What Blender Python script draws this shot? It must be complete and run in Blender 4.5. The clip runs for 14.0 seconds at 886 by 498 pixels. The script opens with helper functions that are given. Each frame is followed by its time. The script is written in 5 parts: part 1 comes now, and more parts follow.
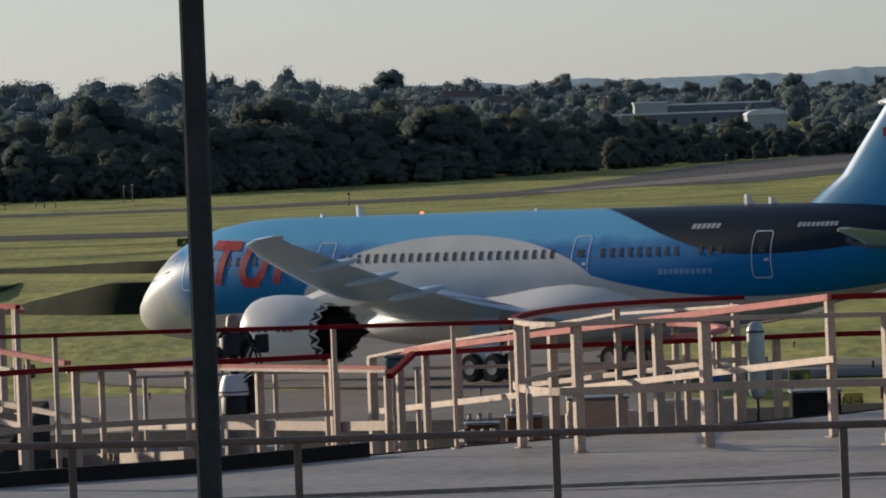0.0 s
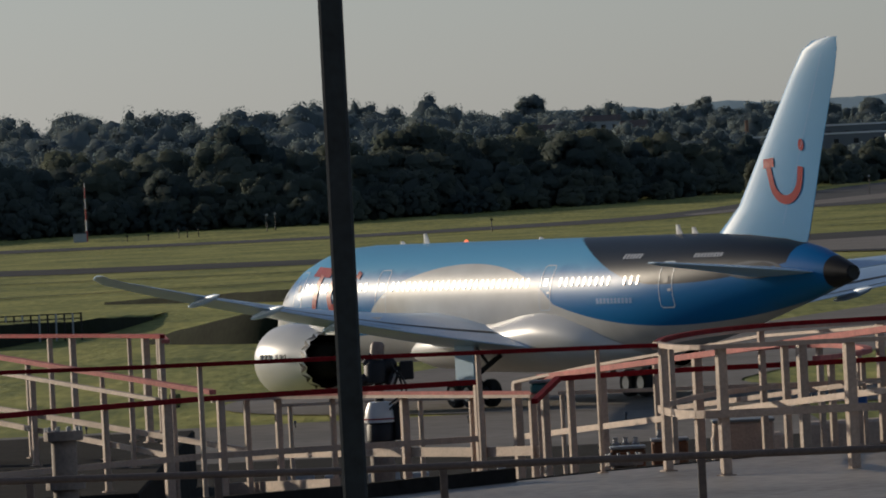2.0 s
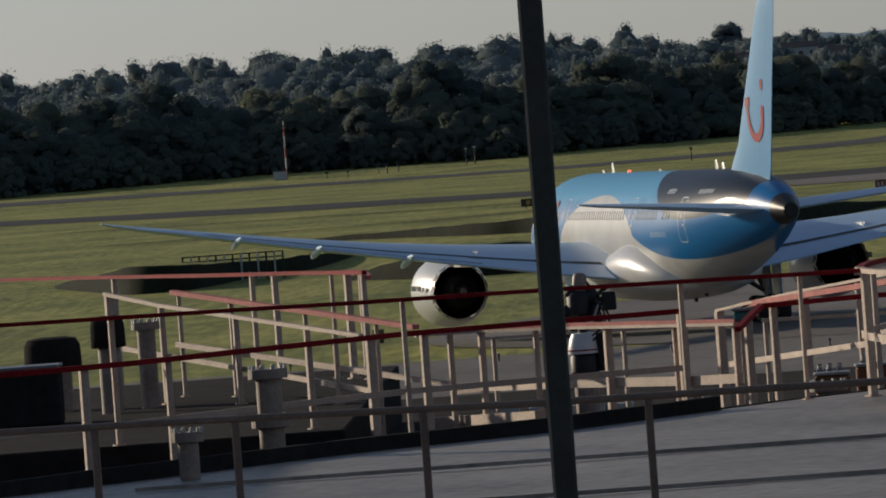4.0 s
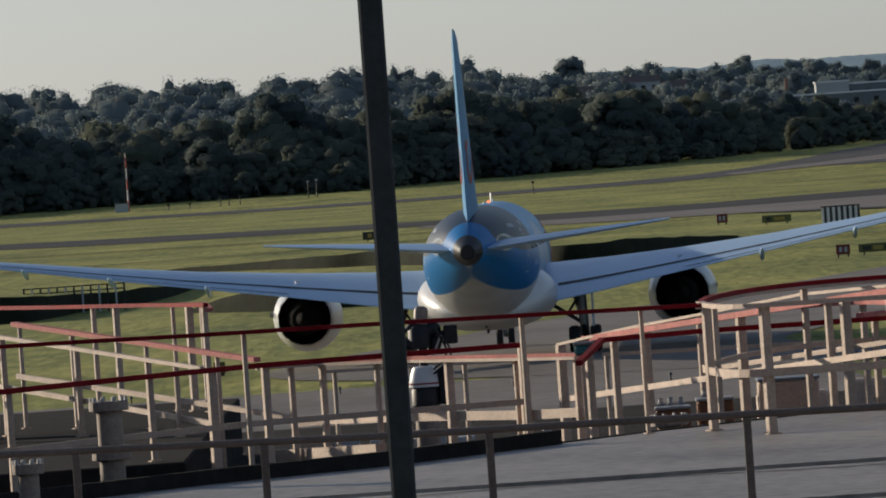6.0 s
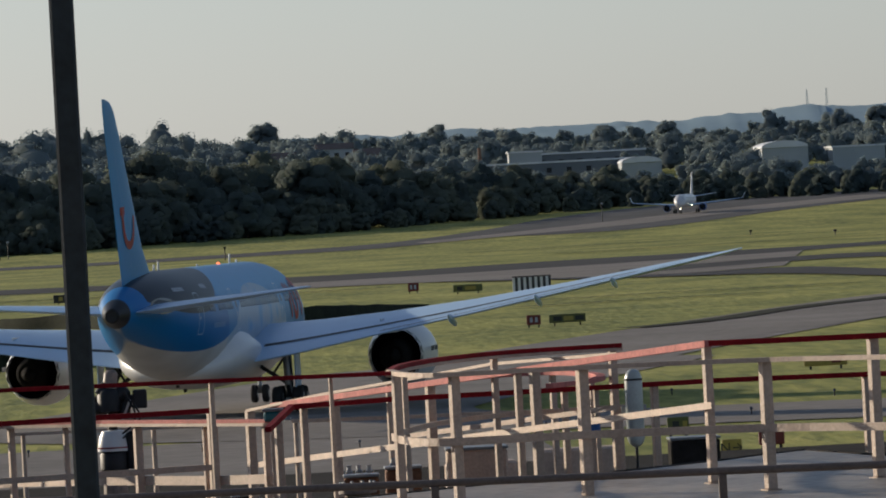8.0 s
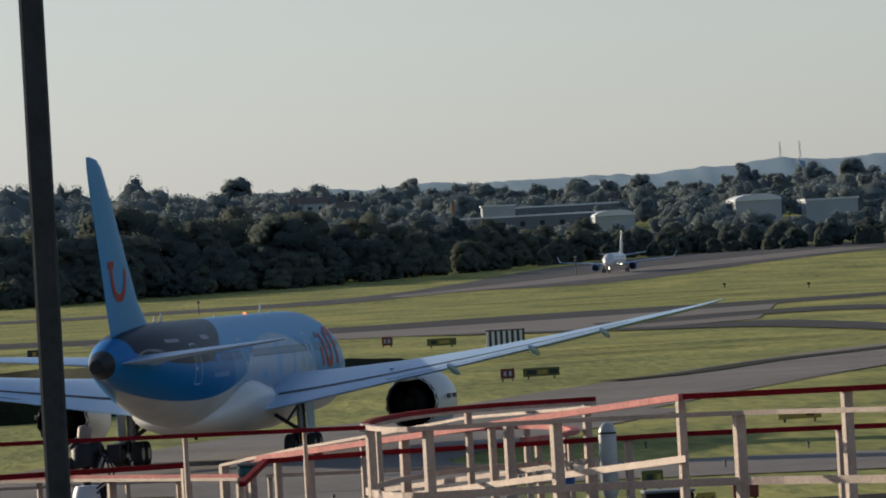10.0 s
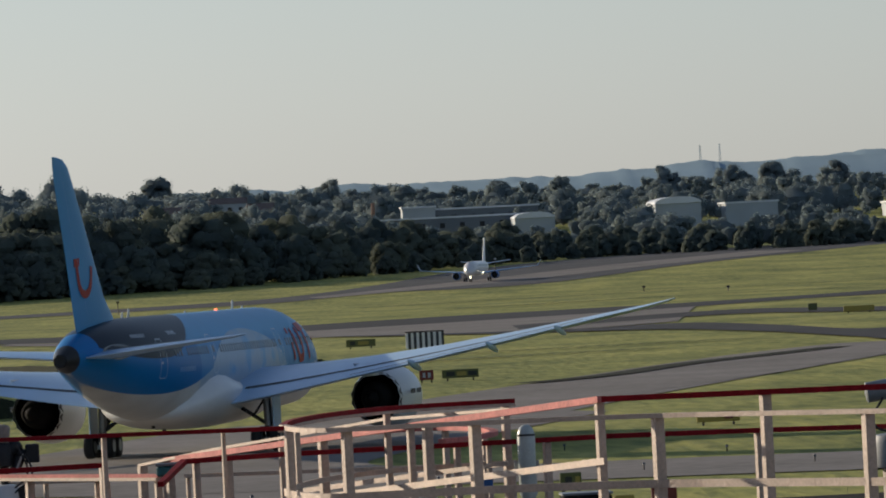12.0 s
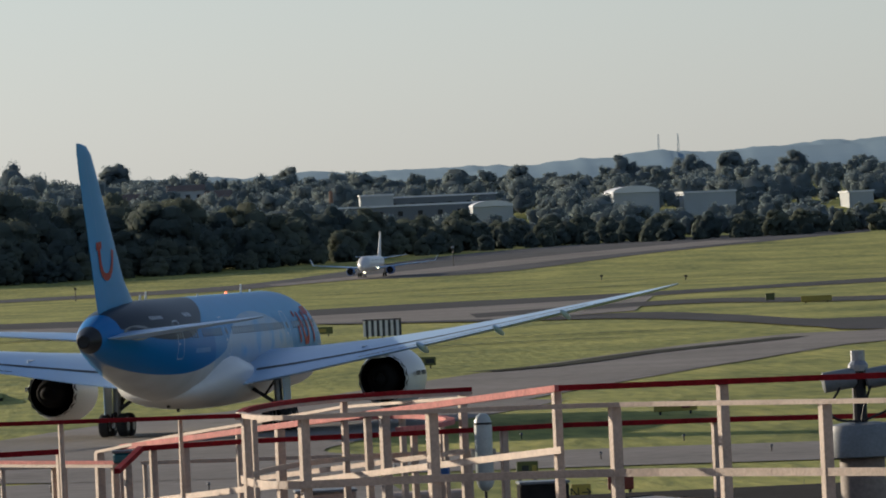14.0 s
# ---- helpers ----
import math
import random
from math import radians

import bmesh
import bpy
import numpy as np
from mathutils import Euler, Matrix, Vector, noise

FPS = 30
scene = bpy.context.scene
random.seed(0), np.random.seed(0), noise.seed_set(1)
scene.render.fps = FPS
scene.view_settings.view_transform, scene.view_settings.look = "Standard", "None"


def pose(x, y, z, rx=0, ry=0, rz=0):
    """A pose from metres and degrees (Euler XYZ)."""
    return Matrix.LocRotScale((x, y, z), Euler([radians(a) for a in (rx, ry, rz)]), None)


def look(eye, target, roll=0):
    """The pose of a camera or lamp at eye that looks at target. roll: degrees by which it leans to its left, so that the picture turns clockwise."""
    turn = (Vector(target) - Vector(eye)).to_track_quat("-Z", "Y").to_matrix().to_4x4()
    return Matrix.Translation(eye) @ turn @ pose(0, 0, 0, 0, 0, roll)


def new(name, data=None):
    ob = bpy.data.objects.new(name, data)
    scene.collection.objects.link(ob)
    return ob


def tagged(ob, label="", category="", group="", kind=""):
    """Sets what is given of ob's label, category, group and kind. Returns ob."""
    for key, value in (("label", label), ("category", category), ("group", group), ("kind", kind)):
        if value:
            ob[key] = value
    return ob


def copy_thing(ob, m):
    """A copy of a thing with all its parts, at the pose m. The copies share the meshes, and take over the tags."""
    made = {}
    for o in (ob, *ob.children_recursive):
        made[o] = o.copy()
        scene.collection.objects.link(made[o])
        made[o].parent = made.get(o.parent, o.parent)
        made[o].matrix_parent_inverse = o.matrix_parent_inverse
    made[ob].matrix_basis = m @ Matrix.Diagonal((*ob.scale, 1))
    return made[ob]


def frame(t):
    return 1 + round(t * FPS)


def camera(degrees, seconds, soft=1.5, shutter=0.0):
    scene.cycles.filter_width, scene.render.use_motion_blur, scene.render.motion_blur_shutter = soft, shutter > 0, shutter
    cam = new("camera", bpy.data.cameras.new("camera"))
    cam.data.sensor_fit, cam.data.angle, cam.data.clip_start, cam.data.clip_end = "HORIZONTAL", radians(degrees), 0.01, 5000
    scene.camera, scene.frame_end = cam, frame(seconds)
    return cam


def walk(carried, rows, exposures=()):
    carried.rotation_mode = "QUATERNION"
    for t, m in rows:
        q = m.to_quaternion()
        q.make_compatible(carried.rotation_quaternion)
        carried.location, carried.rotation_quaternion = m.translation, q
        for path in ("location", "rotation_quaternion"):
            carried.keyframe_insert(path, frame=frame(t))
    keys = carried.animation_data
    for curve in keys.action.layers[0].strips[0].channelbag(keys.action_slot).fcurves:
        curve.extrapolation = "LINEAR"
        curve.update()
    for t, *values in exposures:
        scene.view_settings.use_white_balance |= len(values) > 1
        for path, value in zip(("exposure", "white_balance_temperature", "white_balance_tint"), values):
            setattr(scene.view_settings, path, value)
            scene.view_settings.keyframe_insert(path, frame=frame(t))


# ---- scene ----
cam = camera(6.31, 14.0, 1.9)
EYE = (0.0, 0.0, 11.09)


def aim(yaw, pitch, roll):
    """A pose at the eye: bearing to the right of +Y, pitch up, roll, in degrees."""
    y, p = radians(yaw), radians(pitch)
    to = (math.sin(y) * math.cos(p), math.cos(y) * math.cos(p), EYE[2] + math.sin(p))
    return look(EYE, to, -roll)


walk(cam, [(t, aim(y, p, r)) for t, y, p, r in (
    (0.0, 1.206, -0.704, 2.2), (0.5, 0.909, -0.764, 3.132), (1.0, 0.802, -0.717, 3.013),
    (1.5, 0.689, -0.526, 3.118), (2.0, 0.194, -0.478, 2.955), (2.5, -0.942, -0.763, 4.143),
    (3.0, -1.287, -0.881, 4.29), (3.2, -1.517, -0.952, 4.438), (5.3, -0.656, -0.706, 3.852),
    (5.5, -0.755, -0.712, 4.022), (6.0, -0.121, -0.717, 3.966), (6.5, 1.022, -0.749, 3.952),
    (7.0, 1.938, -0.462, 3.331), (7.2, 2.17, -0.449, 3.23), (9.3, 1.908, -0.114, 2.787),
    (9.5, 1.997, -0.076, 2.846), (10.0, 2.313, -0.003, 3.226), (10.5, 2.47, 0.128, 2.997),
    (11.0, 2.476, 0.27, 3.047), (11.5, 2.789, 0.232, 3.069), (12.0, 2.885, -0.024, 2.919),
    (12.5, 2.705, -0.134, 2.93), (13.0, 2.909, -0.218, 2.492), (13.5, 3.184, -0.147, 2.525),
    (14.0, 3.181, -0.122, 2.637))], exposures=tuple((t, s, 6150, 9) for t, s in ((0.0, -0.1), (0.5, -0.12), (1.0, -0.3), (1.5, -0.53), (2.5, -0.75), (3.0, -0.8), (5.3, -0.35), (6.5, -0.2), (7.2, -0.18), (9.3, -0.03), (12.0, -0.05), (14.0, 0.05))))

# ---- light: low sun ahead and to the side, hazy pale sky ----
SUN_AZ, SUN_EL = -47.0, 13.0
world = bpy.data.worlds.new("sky")
scene.world = world
world.use_nodes = True
wn = world.node_tree.nodes
sky = wn.new("ShaderNodeTexSky")
sky.sky_type = "NISHITA"
sky.sun_disc = False
sky.sun_elevation = radians(SUN_EL)
sky.sun_rotation = radians(SUN_AZ)
sky.air_density, sky.dust_density, sky.ozone_density = 1.0, 0.5, 1.0
haze = wn.new("ShaderNodeHueSaturation")
haze.inputs["Saturation"].default_value = 0.6
wn["Background"].inputs["Strength"].default_value = 0.085
world.node_tree.links.new(sky.outputs["Color"], haze.inputs["Color"])
cool = wn.new("ShaderNodeMix")
cool.data_type, cool.blend_type = "RGBA", "MULTIPLY"
cool.inputs["Factor"].default_value, cool.inputs["B"].default_value = 1.0, (0.9, 1.0, 1.22, 1)
world.node_tree.links.new(haze.outputs["Color"], cool.inputs["A"])
world.node_tree.links.new(cool.outputs["Result"], wn["Background"].inputs["Color"])
sun = new("sun", bpy.data.lights.new("sun", "SUN"))
sun.data.energy, sun.data.angle, sun.data.color = 5.0, radians(0.6), (1.0, 0.82, 0.60)
sd = Vector((math.sin(radians(SUN_AZ)) * math.cos(radians(SUN_EL)), math.cos(radians(SUN_AZ)) * math.cos(radians(SUN_EL)), math.sin(radians(SUN_EL))))
sun.matrix_world = look((0, 0, 60), Vector((0, 0, 60)) - sd)


# ---- materials ----
def mat(name, color, rough=0.6, metal=0.0, vary=0.2, scale=4.0, fine=40.0, bump=0.0, coat=0.0, spec=0.5, tint=None):
    """A material of one base colour, varied by coarse and fine noise in object space, with an optional relief."""
    m = bpy.data.materials.new(name)
    m.use_nodes = True
    nt = m.node_tree
    p = nt.nodes["Principled BSDF"]
    p.inputs["Roughness"].default_value = rough
    p.inputs["Metallic"].default_value = metal
    p.inputs["Coat Weight"].default_value = coat
    p.inputs["Specular IOR Level"].default_value = spec
    co = nt.nodes.new("ShaderNodeTexCoord")
    n1 = nt.nodes.new("ShaderNodeTexNoise")
    n1.inputs["Scale"].default_value, n1.inputs["Detail"].default_value = scale, 4
    n2 = nt.nodes.new("ShaderNodeTexNoise")
    n2.inputs["Scale"].default_value, n2.inputs["Detail"].default_value = fine, 3
    nt.links.new(co.outputs["Object"], n1.inputs["Vector"])
    nt.links.new(co.outputs["Object"], n2.inputs["Vector"])
    add = nt.nodes.new("ShaderNodeMath")
    add.operation = "ADD"
    nt.links.new(n1.outputs["Fac"], add.inputs[0])
    nt.links.new(n2.outputs["Fac"], add.inputs[1])
    ramp = nt.nodes.new("ShaderNodeMapRange")
    ramp.inputs["From Min"].default_value, ramp.inputs["From Max"].default_value = 0.65, 1.35
    nt.links.new(add.outputs[0], ramp.inputs["Value"])
    mix = nt.nodes.new("ShaderNodeMix")
    mix.data_type = "RGBA"
    lo = tuple(c * (1 - vary) for c in color)
    hi = tint if tint else tuple(min(1, c * (1 + vary)) for c in color)
    mix.inputs["A"].default_value, mix.inputs["B"].default_value = (*lo, 1), (*hi, 1)
    nt.links.new(ramp.outputs["Result"], mix.inputs["Factor"])
    nt.links.new(mix.outputs["Result"], p.inputs["Base Color"])
    if bump:
        b = nt.nodes.new("ShaderNodeBump")
        b.inputs["Strength"].default_value, b.inputs["Distance"].default_value = bump, 0.05
        nt.links.new(n2.outputs["Fac"], b.inputs["Height"])
        nt.links.new(b.outputs["Normal"], p.inputs["Normal"])
    return m


def glow(name, color, strength):
    m = mat(name, color, 0.3)
    p = m.node_tree.nodes["Principled BSDF"]
    p.inputs["Emission Color"].default_value = (*color, 1)
    p.inputs["Emission Strength"].default_value = strength
    return m


def nodes_math(nt, op, a, b=None, c=None):
    n = nt.nodes.new("ShaderNodeMath")
    n.operation = op
    for i, v in enumerate((a, b, c)):
        if v is None:
            continue
        if isinstance(v, (int, float)):
            n.inputs[i].default_value = v
        else:
            nt.links.new(v, n.inputs[i])
    return n.outputs[0]


def livery():
    """Airliner paint laid out along the body: white belly and arc, two blues, a dark navy rear top, a dark tail cone.
    Sky light is put into some of its colours.
    """
    m = bpy.data.materials.new("airliner_paint")
    m.use_nodes = True
    nt = m.node_tree
    p = nt.nodes["Principled BSDF"]
    p.inputs["Roughness"].default_value = 0.38
    p.inputs["Coat Weight"].default_value = 0.0
    p.inputs["Coat Roughness"].default_value = 0.15
    p.inputs["Specular IOR Level"].default_value = 0.12
    co = nt.nodes.new("ShaderNodeTexCoord")
    sep = nt.nodes.new("ShaderNodeSeparateXYZ")
    nt.links.new(co.outputs["Object"], sep.inputs[0])
    M = lambda op, a, b=None, c=None: nodes_math(nt, op, a, b, c)
    z = sep.outputs["Z"]
    a = M("SUBTRACT", 28.4, sep.outputs["Y"])
    edge = lambda v, soft=0.04: M("SMOOTH_MIN", 1.0, M("MAXIMUM", 0.0, M("ADD", 0.5, M("DIVIDE", v, soft))), 0.0)

    def paint(base, color, mask):
        n = nt.nodes.new("ShaderNodeMix")
        n.data_type = "RGBA"
        nt.links.new(base, n.inputs["A"]) if not isinstance(base, tuple) else setattr(n.inputs["A"], "default_value", base)
        if isinstance(color, tuple):
            n.inputs["B"].default_value = (*color, 1)
        else:
            nt.links.new(color, n.inputs["B"])
        nt.links.new(mask, n.inputs["Factor"])
        return n.outputs["Result"]

    noise_n = nt.nodes.new("ShaderNodeTexNoise")
    noise_n.inputs["Scale"].default_value, noise_n.inputs["Detail"].default_value = 0.55, 3
    nt.links.new(co.outputs["Object"], noise_n.inputs["Vector"])
    # lower edge of the blue: low in front, a shallow dish behind
    front = M("ADD", 3.15, M("MULTIPLY", 0.03, a))
    da = M("SUBTRACT", a, 43.0)
    rear = M("ADD", 3.75, M("MULTIPLY", M("ADD", 0.012, M("MULTIPLY", -0.0015, M("GREATER_THAN", a, 43.0))), M("MULTIPLY", da, da)))
    back = M("GREATER_THAN", a, 33.0)
    low = M("ADD", M("MULTIPLY", back, rear), M("MULTIPLY", M("SUBTRACT", 1.0, back), front))
    above = edge(M("SUBTRACT", z, low))
    e1 = M("DIVIDE", M("SUBTRACT", a, 23.9), 10.2)
    e2 = M("DIVIDE", M("SUBTRACT", z, 3.5), 3.45)
    out = edge(M("SUBTRACT", M("ADD", M("MULTIPLY", e1, e1), M("MULTIPLY", e2, e2)), 1.0), 0.02)
    nose = edge(M("SUBTRACT", M("ADD", a, M("MULTIPLY", 0.7, M("SUBTRACT", z, 4.0))), 5.2), 2.2)
    blue = M("MULTIPLY", M("MULTIPLY", above, out), nose)
    # deep blue low and behind, lighter above and in front, partly painted sky reflection
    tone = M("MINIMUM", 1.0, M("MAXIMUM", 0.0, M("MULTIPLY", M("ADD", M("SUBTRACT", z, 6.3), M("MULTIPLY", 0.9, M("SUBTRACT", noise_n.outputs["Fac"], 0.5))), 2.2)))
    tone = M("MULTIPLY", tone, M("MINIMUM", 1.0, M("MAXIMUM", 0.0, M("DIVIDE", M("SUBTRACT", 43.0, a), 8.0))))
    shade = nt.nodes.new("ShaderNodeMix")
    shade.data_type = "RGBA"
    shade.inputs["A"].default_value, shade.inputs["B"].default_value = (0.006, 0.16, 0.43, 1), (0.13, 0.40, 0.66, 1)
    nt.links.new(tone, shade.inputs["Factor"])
    u = M("MINIMUM", 1.0, M("MAXIMUM", 0.0, M("DIVIDE", M("SUBTRACT", a, 30.8), 12.2)))
    past = M("MAXIMUM", 0.0, M("SUBTRACT", a, 44.0))
    sweep = M("MULTIPLY", 1.16, M("ADD", 1.0, M("COSINE", M("MULTIPLY", math.pi, u))))
    navy_low = M("ADD", M("ADD", 5.72, M("MULTIPLY", 0.011, M("MULTIPLY", past, past))), sweep)
    navy = M("MULTIPLY", edge(M("SUBTRACT", z, navy_low), 0.05), M("MULTIPLY", M("GREATER_THAN", a, 29.5), M("LESS_THAN", a, 52.6)))
    cone = edge(M("SUBTRACT", a, 55.1), 0.05)
    dirt = nt.nodes.new("ShaderNodeMix")
    dirt.data_type = "RGBA"
    dirt.inputs["A"].default_value, dirt.inputs["B"].default_value = (0.47, 0.47, 0.455, 1), (0.67, 0.67, 0.66, 1)
    nt.links.new(noise_n.outputs["Fac"], dirt.inputs["Factor"])
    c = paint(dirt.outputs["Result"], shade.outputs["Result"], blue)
    # starboard white mottled pale blue: skylight on its shaded side, painted in
    shade_blue = M("MULTIPLY", M("GREATER_THAN", sep.outputs["X"], 0.0), M("MULTIPLY", edge(M("SUBTRACT", z, 3.9), 1.6), M("MINIMUM", 0.85, M("MAXIMUM", 0.45, M("MULTIPLY", 3.2, M("SUBTRACT", noise_n.outputs["Fac"], 0.36))))))
    c = paint(c, (0.13, 0.36, 0.6), M("MULTIPLY", shade_blue, M("LESS_THAN", a, 36.0)))
    c = paint(c, (0.008, 0.016, 0.03), navy)
    c = paint(c, (0.02, 0.02, 0.022), cone)
    nt.links.new(c, p.inputs["Base Color"])
    # faint panel waviness
    b = nt.nodes.new("ShaderNodeBump")
    b.inputs["Strength"].default_value, b.inputs["Distance"].default_value = 0.05, 0.05
    w = nt.nodes.new("ShaderNodeTexNoise")
    w.inputs["Scale"].default_value = 1.6
    nt.links.new(co.outputs["Object"], w.inputs["Vector"])
    nt.links.new(w.outputs["Fac"], b.inputs["Height"])
    nt.links.new(b.outputs["Normal"], p.inputs["Normal"])
    return m


def stripes(name, c1, c2, pitch, axis="X", rough=0.5):
    """Two colours in equal bands across one axis of the object."""
    m = bpy.data.materials.new(name)
    m.use_nodes = True
    nt = m.node_tree
    co = nt.nodes.new("ShaderNodeTexCoord")
    sep = nt.nodes.new("ShaderNodeSeparateXYZ")
    nt.links.new(co.outputs["Object"], sep.inputs[0])
    f = nodes_math(nt, "GREATER_THAN", nodes_math(nt, "FRACT", nodes_math(nt, "DIVIDE", sep.outputs[axis], pitch)), 0.5)
    mix = nt.nodes.new("ShaderNodeMix")
    mix.data_type = "RGBA"
    mix.inputs["A"].default_value, mix.inputs["B"].default_value = (*c1, 1), (*c2, 1)
    nt.links.new(f, mix.inputs["Factor"])
    nt.links.new(mix.outputs["Result"], nt.nodes["Principled BSDF"].inputs["Base Color"])
    nt.nodes["Principled BSDF"].inputs["Roughness"].default_value = rough
    return m


def grass_mat():
    """Mown airfield grass: large patches, mowing streaks across the view, fine tufts."""
    m = mat("airfield_grass", (0.115, 0.155, 0.035), 0.9, vary=0.0, spec=0.1)
    nt = m.node_tree
    p = nt.nodes["Principled BSDF"]
    co = nt.nodes.new("ShaderNodeTexCoord")
    mp = nt.nodes.new("ShaderNodeMapping")
    mp.inputs["Scale"].default_value = (0.06, 0.02, 0.1)
    mp.inputs["Rotation"].default_value = (0, 0, 0.35)
    nt.links.new(co.outputs["Object"], mp.inputs["Vector"])
    n1 = nt.nodes.new("ShaderNodeTexNoise")
    n1.inputs["Scale"].default_value, n1.inputs["Detail"].default_value, n1.inputs["Roughness"].default_value = 1.0, 6, 0.62
    nt.links.new(mp.outputs["Vector"], n1.inputs["Vector"])
    mp2 = nt.nodes.new("ShaderNodeMapping")
    mp2.inputs["Scale"].default_value = (0.9, 0.12, 1.0)
    nt.links.new(co.outputs["Object"], mp2.inputs["Vector"])
    n2 = nt.nodes.new("ShaderNodeTexNoise")
    n2.inputs["Scale"].default_value, n2.inputs["Detail"].default_value = 1.0, 5
    nt.links.new(mp2.outputs["Vector"], n2.inputs["Vector"])
    s = nodes_math(nt, "ADD", nodes_math(nt, "MULTIPLY", n1.outputs["Fac"], 0.6), nodes_math(nt, "MULTIPLY", n2.outputs["Fac"], 0.4))
    r = nt.nodes.new("ShaderNodeValToRGB")
    r.color_ramp.elements[0].position, r.color_ramp.elements[0].color = 0.32, (0.095, 0.12, 0.032, 1)
    r.color_ramp.elements[1].position, r.color_ramp.elements[1].color = 0.66, (0.46, 0.42, 0.12, 1)
    e = r.color_ramp.elements.new(0.5)
    e.color = (0.27, 0.28, 0.075, 1)
    nt.links.new(s, r.inputs["Fac"])
    nt.links.new(r.outputs["Color"], p.inputs["Base Color"])
    b = nt.nodes.new("ShaderNodeBump")
    b.inputs["Strength"].default_value, b.inputs["Distance"].default_value = 0.6, 0.4
    nt.links.new(n2.outputs["Fac"], b.inputs["Height"])
    nt.links.new(b.outputs["Normal"], p.inputs["Normal"])
    return m


def foliage(name, dark, light):
    """Leaves whose colour varies clump by clump and tree by tree."""
    m = bpy.data.materials.new(name)
    m.use_nodes = True
    nt = m.node_tree
    p = nt.nodes["Principled BSDF"]
    p.inputs["Roughness"].default_value = 0.75
    p.inputs["Specular IOR Level"].default_value = 0.2
    g = nt.nodes.new("ShaderNodeNewGeometry")
    o = nt.nodes.new("ShaderNodeObjectInfo")
    f = nodes_math(nt, "ADD", nodes_math(nt, "MULTIPLY", g.outputs["Random Per Island"], 0.3), nodes_math(nt, "MULTIPLY", o.outputs["Random"], 0.7))
    mix = nt.nodes.new("ShaderNodeMix")
    mix.data_type = "RGBA"
    mix.inputs["A"].default_value, mix.inputs["B"].default_value = (*dark, 1), (*light, 1)
    nt.links.new(f, mix.inputs["Factor"])
    nt.links.new(mix.outputs["Result"], p.inputs["Base Color"])
    # light passing through the leaves
    tr = nt.nodes.new("ShaderNodeBsdfTranslucent")
    nt.links.new(mix.outputs["Result"], tr.inputs["Color"])
    both = nt.nodes.new("ShaderNodeMixShader")
    both.inputs["Fac"].default_value = 0.5
    nt.links.new(p.outputs["BSDF"], both.inputs[1])
    nt.links.new(tr.outputs["BSDF"], both.inputs[2])
    nt.links.new(both.outputs["Shader"], nt.nodes["Material Output"].inputs["Surface"])
    return m


GRASS = grass_mat()
TARMAC = mat("worn_asphalt", (0.23, 0.21, 0.19), 0.85, spec=0.08, vary=0.28, scale=0.05, fine=0.8)
RUNWAY = mat("runway_asphalt", (0.10, 0.10, 0.10), 0.85, spec=0.08, vary=0.35, scale=0.02, fine=0.3)
PAINT = livery()
FIN = mat("pale_blue_gloss_paint", (0.05, 0.27, 0.53), 0.44, vary=0.06, scale=0.3, spec=0.2)
BODY_WHITE = mat("white_gloss_paint", (0.68, 0.68, 0.67), 0.33, vary=0.07, scale=0.6, coat=0.15)
# grey wing paint with the sky's blue reflection put into its colour
WING_SKY = mat("wing_grey_sky_tint", (0.4, 0.57, 0.77), 0.33, vary=0.08, scale=0.5, spec=0.35)
NAVY = mat("navy_gloss_paint", (0.008, 0.016, 0.03), 0.3, coat=0.4)
DARK = mat("dark_metal", (0.018, 0.018, 0.02), 0.55, metal=0.3)
SEAM = mat("dark_seam", (0.02, 0.022, 0.026), 0.6)
EXHAUST_BLACK = mat("black_exhaust_metal", (0.014, 0.013, 0.013), 0.95, spec=0.05)
STEEL = mat("gear_steel", (0.32, 0.33, 0.34), 0.4, metal=0.7)
RUBBER = mat("tyre_rubber", (0.018, 0.018, 0.019), 0.85)
GLASS = mat("dark_window_glass", (0.012, 0.014, 0.018), 0.3, spec=0.35)
OUTLINE = mat("pale_outline_paint", (0.55, 0.62, 0.7), 0.35)
FAINT = mat("faint_letter_paint", (0.12, 0.3, 0.58), 0.35)
RED = mat("red_gloss_paint", (0.32, 0.009, 0.018), 0.4, spec=0.15)
INK = mat("dark_letter_paint", (0.03, 0.04, 0.06), 0.4)
PALE_INK = mat("pale_letter_paint", (0.34, 0.37, 0.42), 0.4)
CREAM = mat("cream_railing_paint", (0.50, 0.375, 0.285), 0.6, vary=0.22, scale=3.0, fine=30, bump=0.15)
# one rail red in two tones: darkened where unlit, pink where sunlit
RAIL_RED = mat("weathered_red_unlit_tone", (0.24, 0.01, 0.014), 0.7, vary=0.35, scale=3.0, fine=25, spec=0.1)
RED_SUNLIT = mat("sunlit_red_paint", (0.5, 0.17, 0.15), 0.7, vary=0.3, scale=3.0, fine=25, spec=0.15)
GALV = mat("galvanised_pole", (0.026, 0.033, 0.042), 0.55, metal=0.2, vary=0.35, scale=6, fine=30)
BROWN = mat("brown_handrail", (0.13, 0.1, 0.085), 0.6, vary=0.3)
ROOF = mat("grey_roof_sheet", (0.3, 0.265, 0.225), 0.5, spec=0.3, vary=0.5, scale=0.35, fine=6, bump=0.2)
# dark felt, lowered further so the colour holds the shade on it
ROOF_DARK = mat("roof_felt_shade_dark", (0.028, 0.026, 0.024), 0.95, spec=0.05, vary=0.35, scale=0.8, fine=9, bump=0.3)
BALLAST = mat("pale_concrete", (0.42, 0.43, 0.44), 0.8, vary=0.25, scale=5, fine=40)
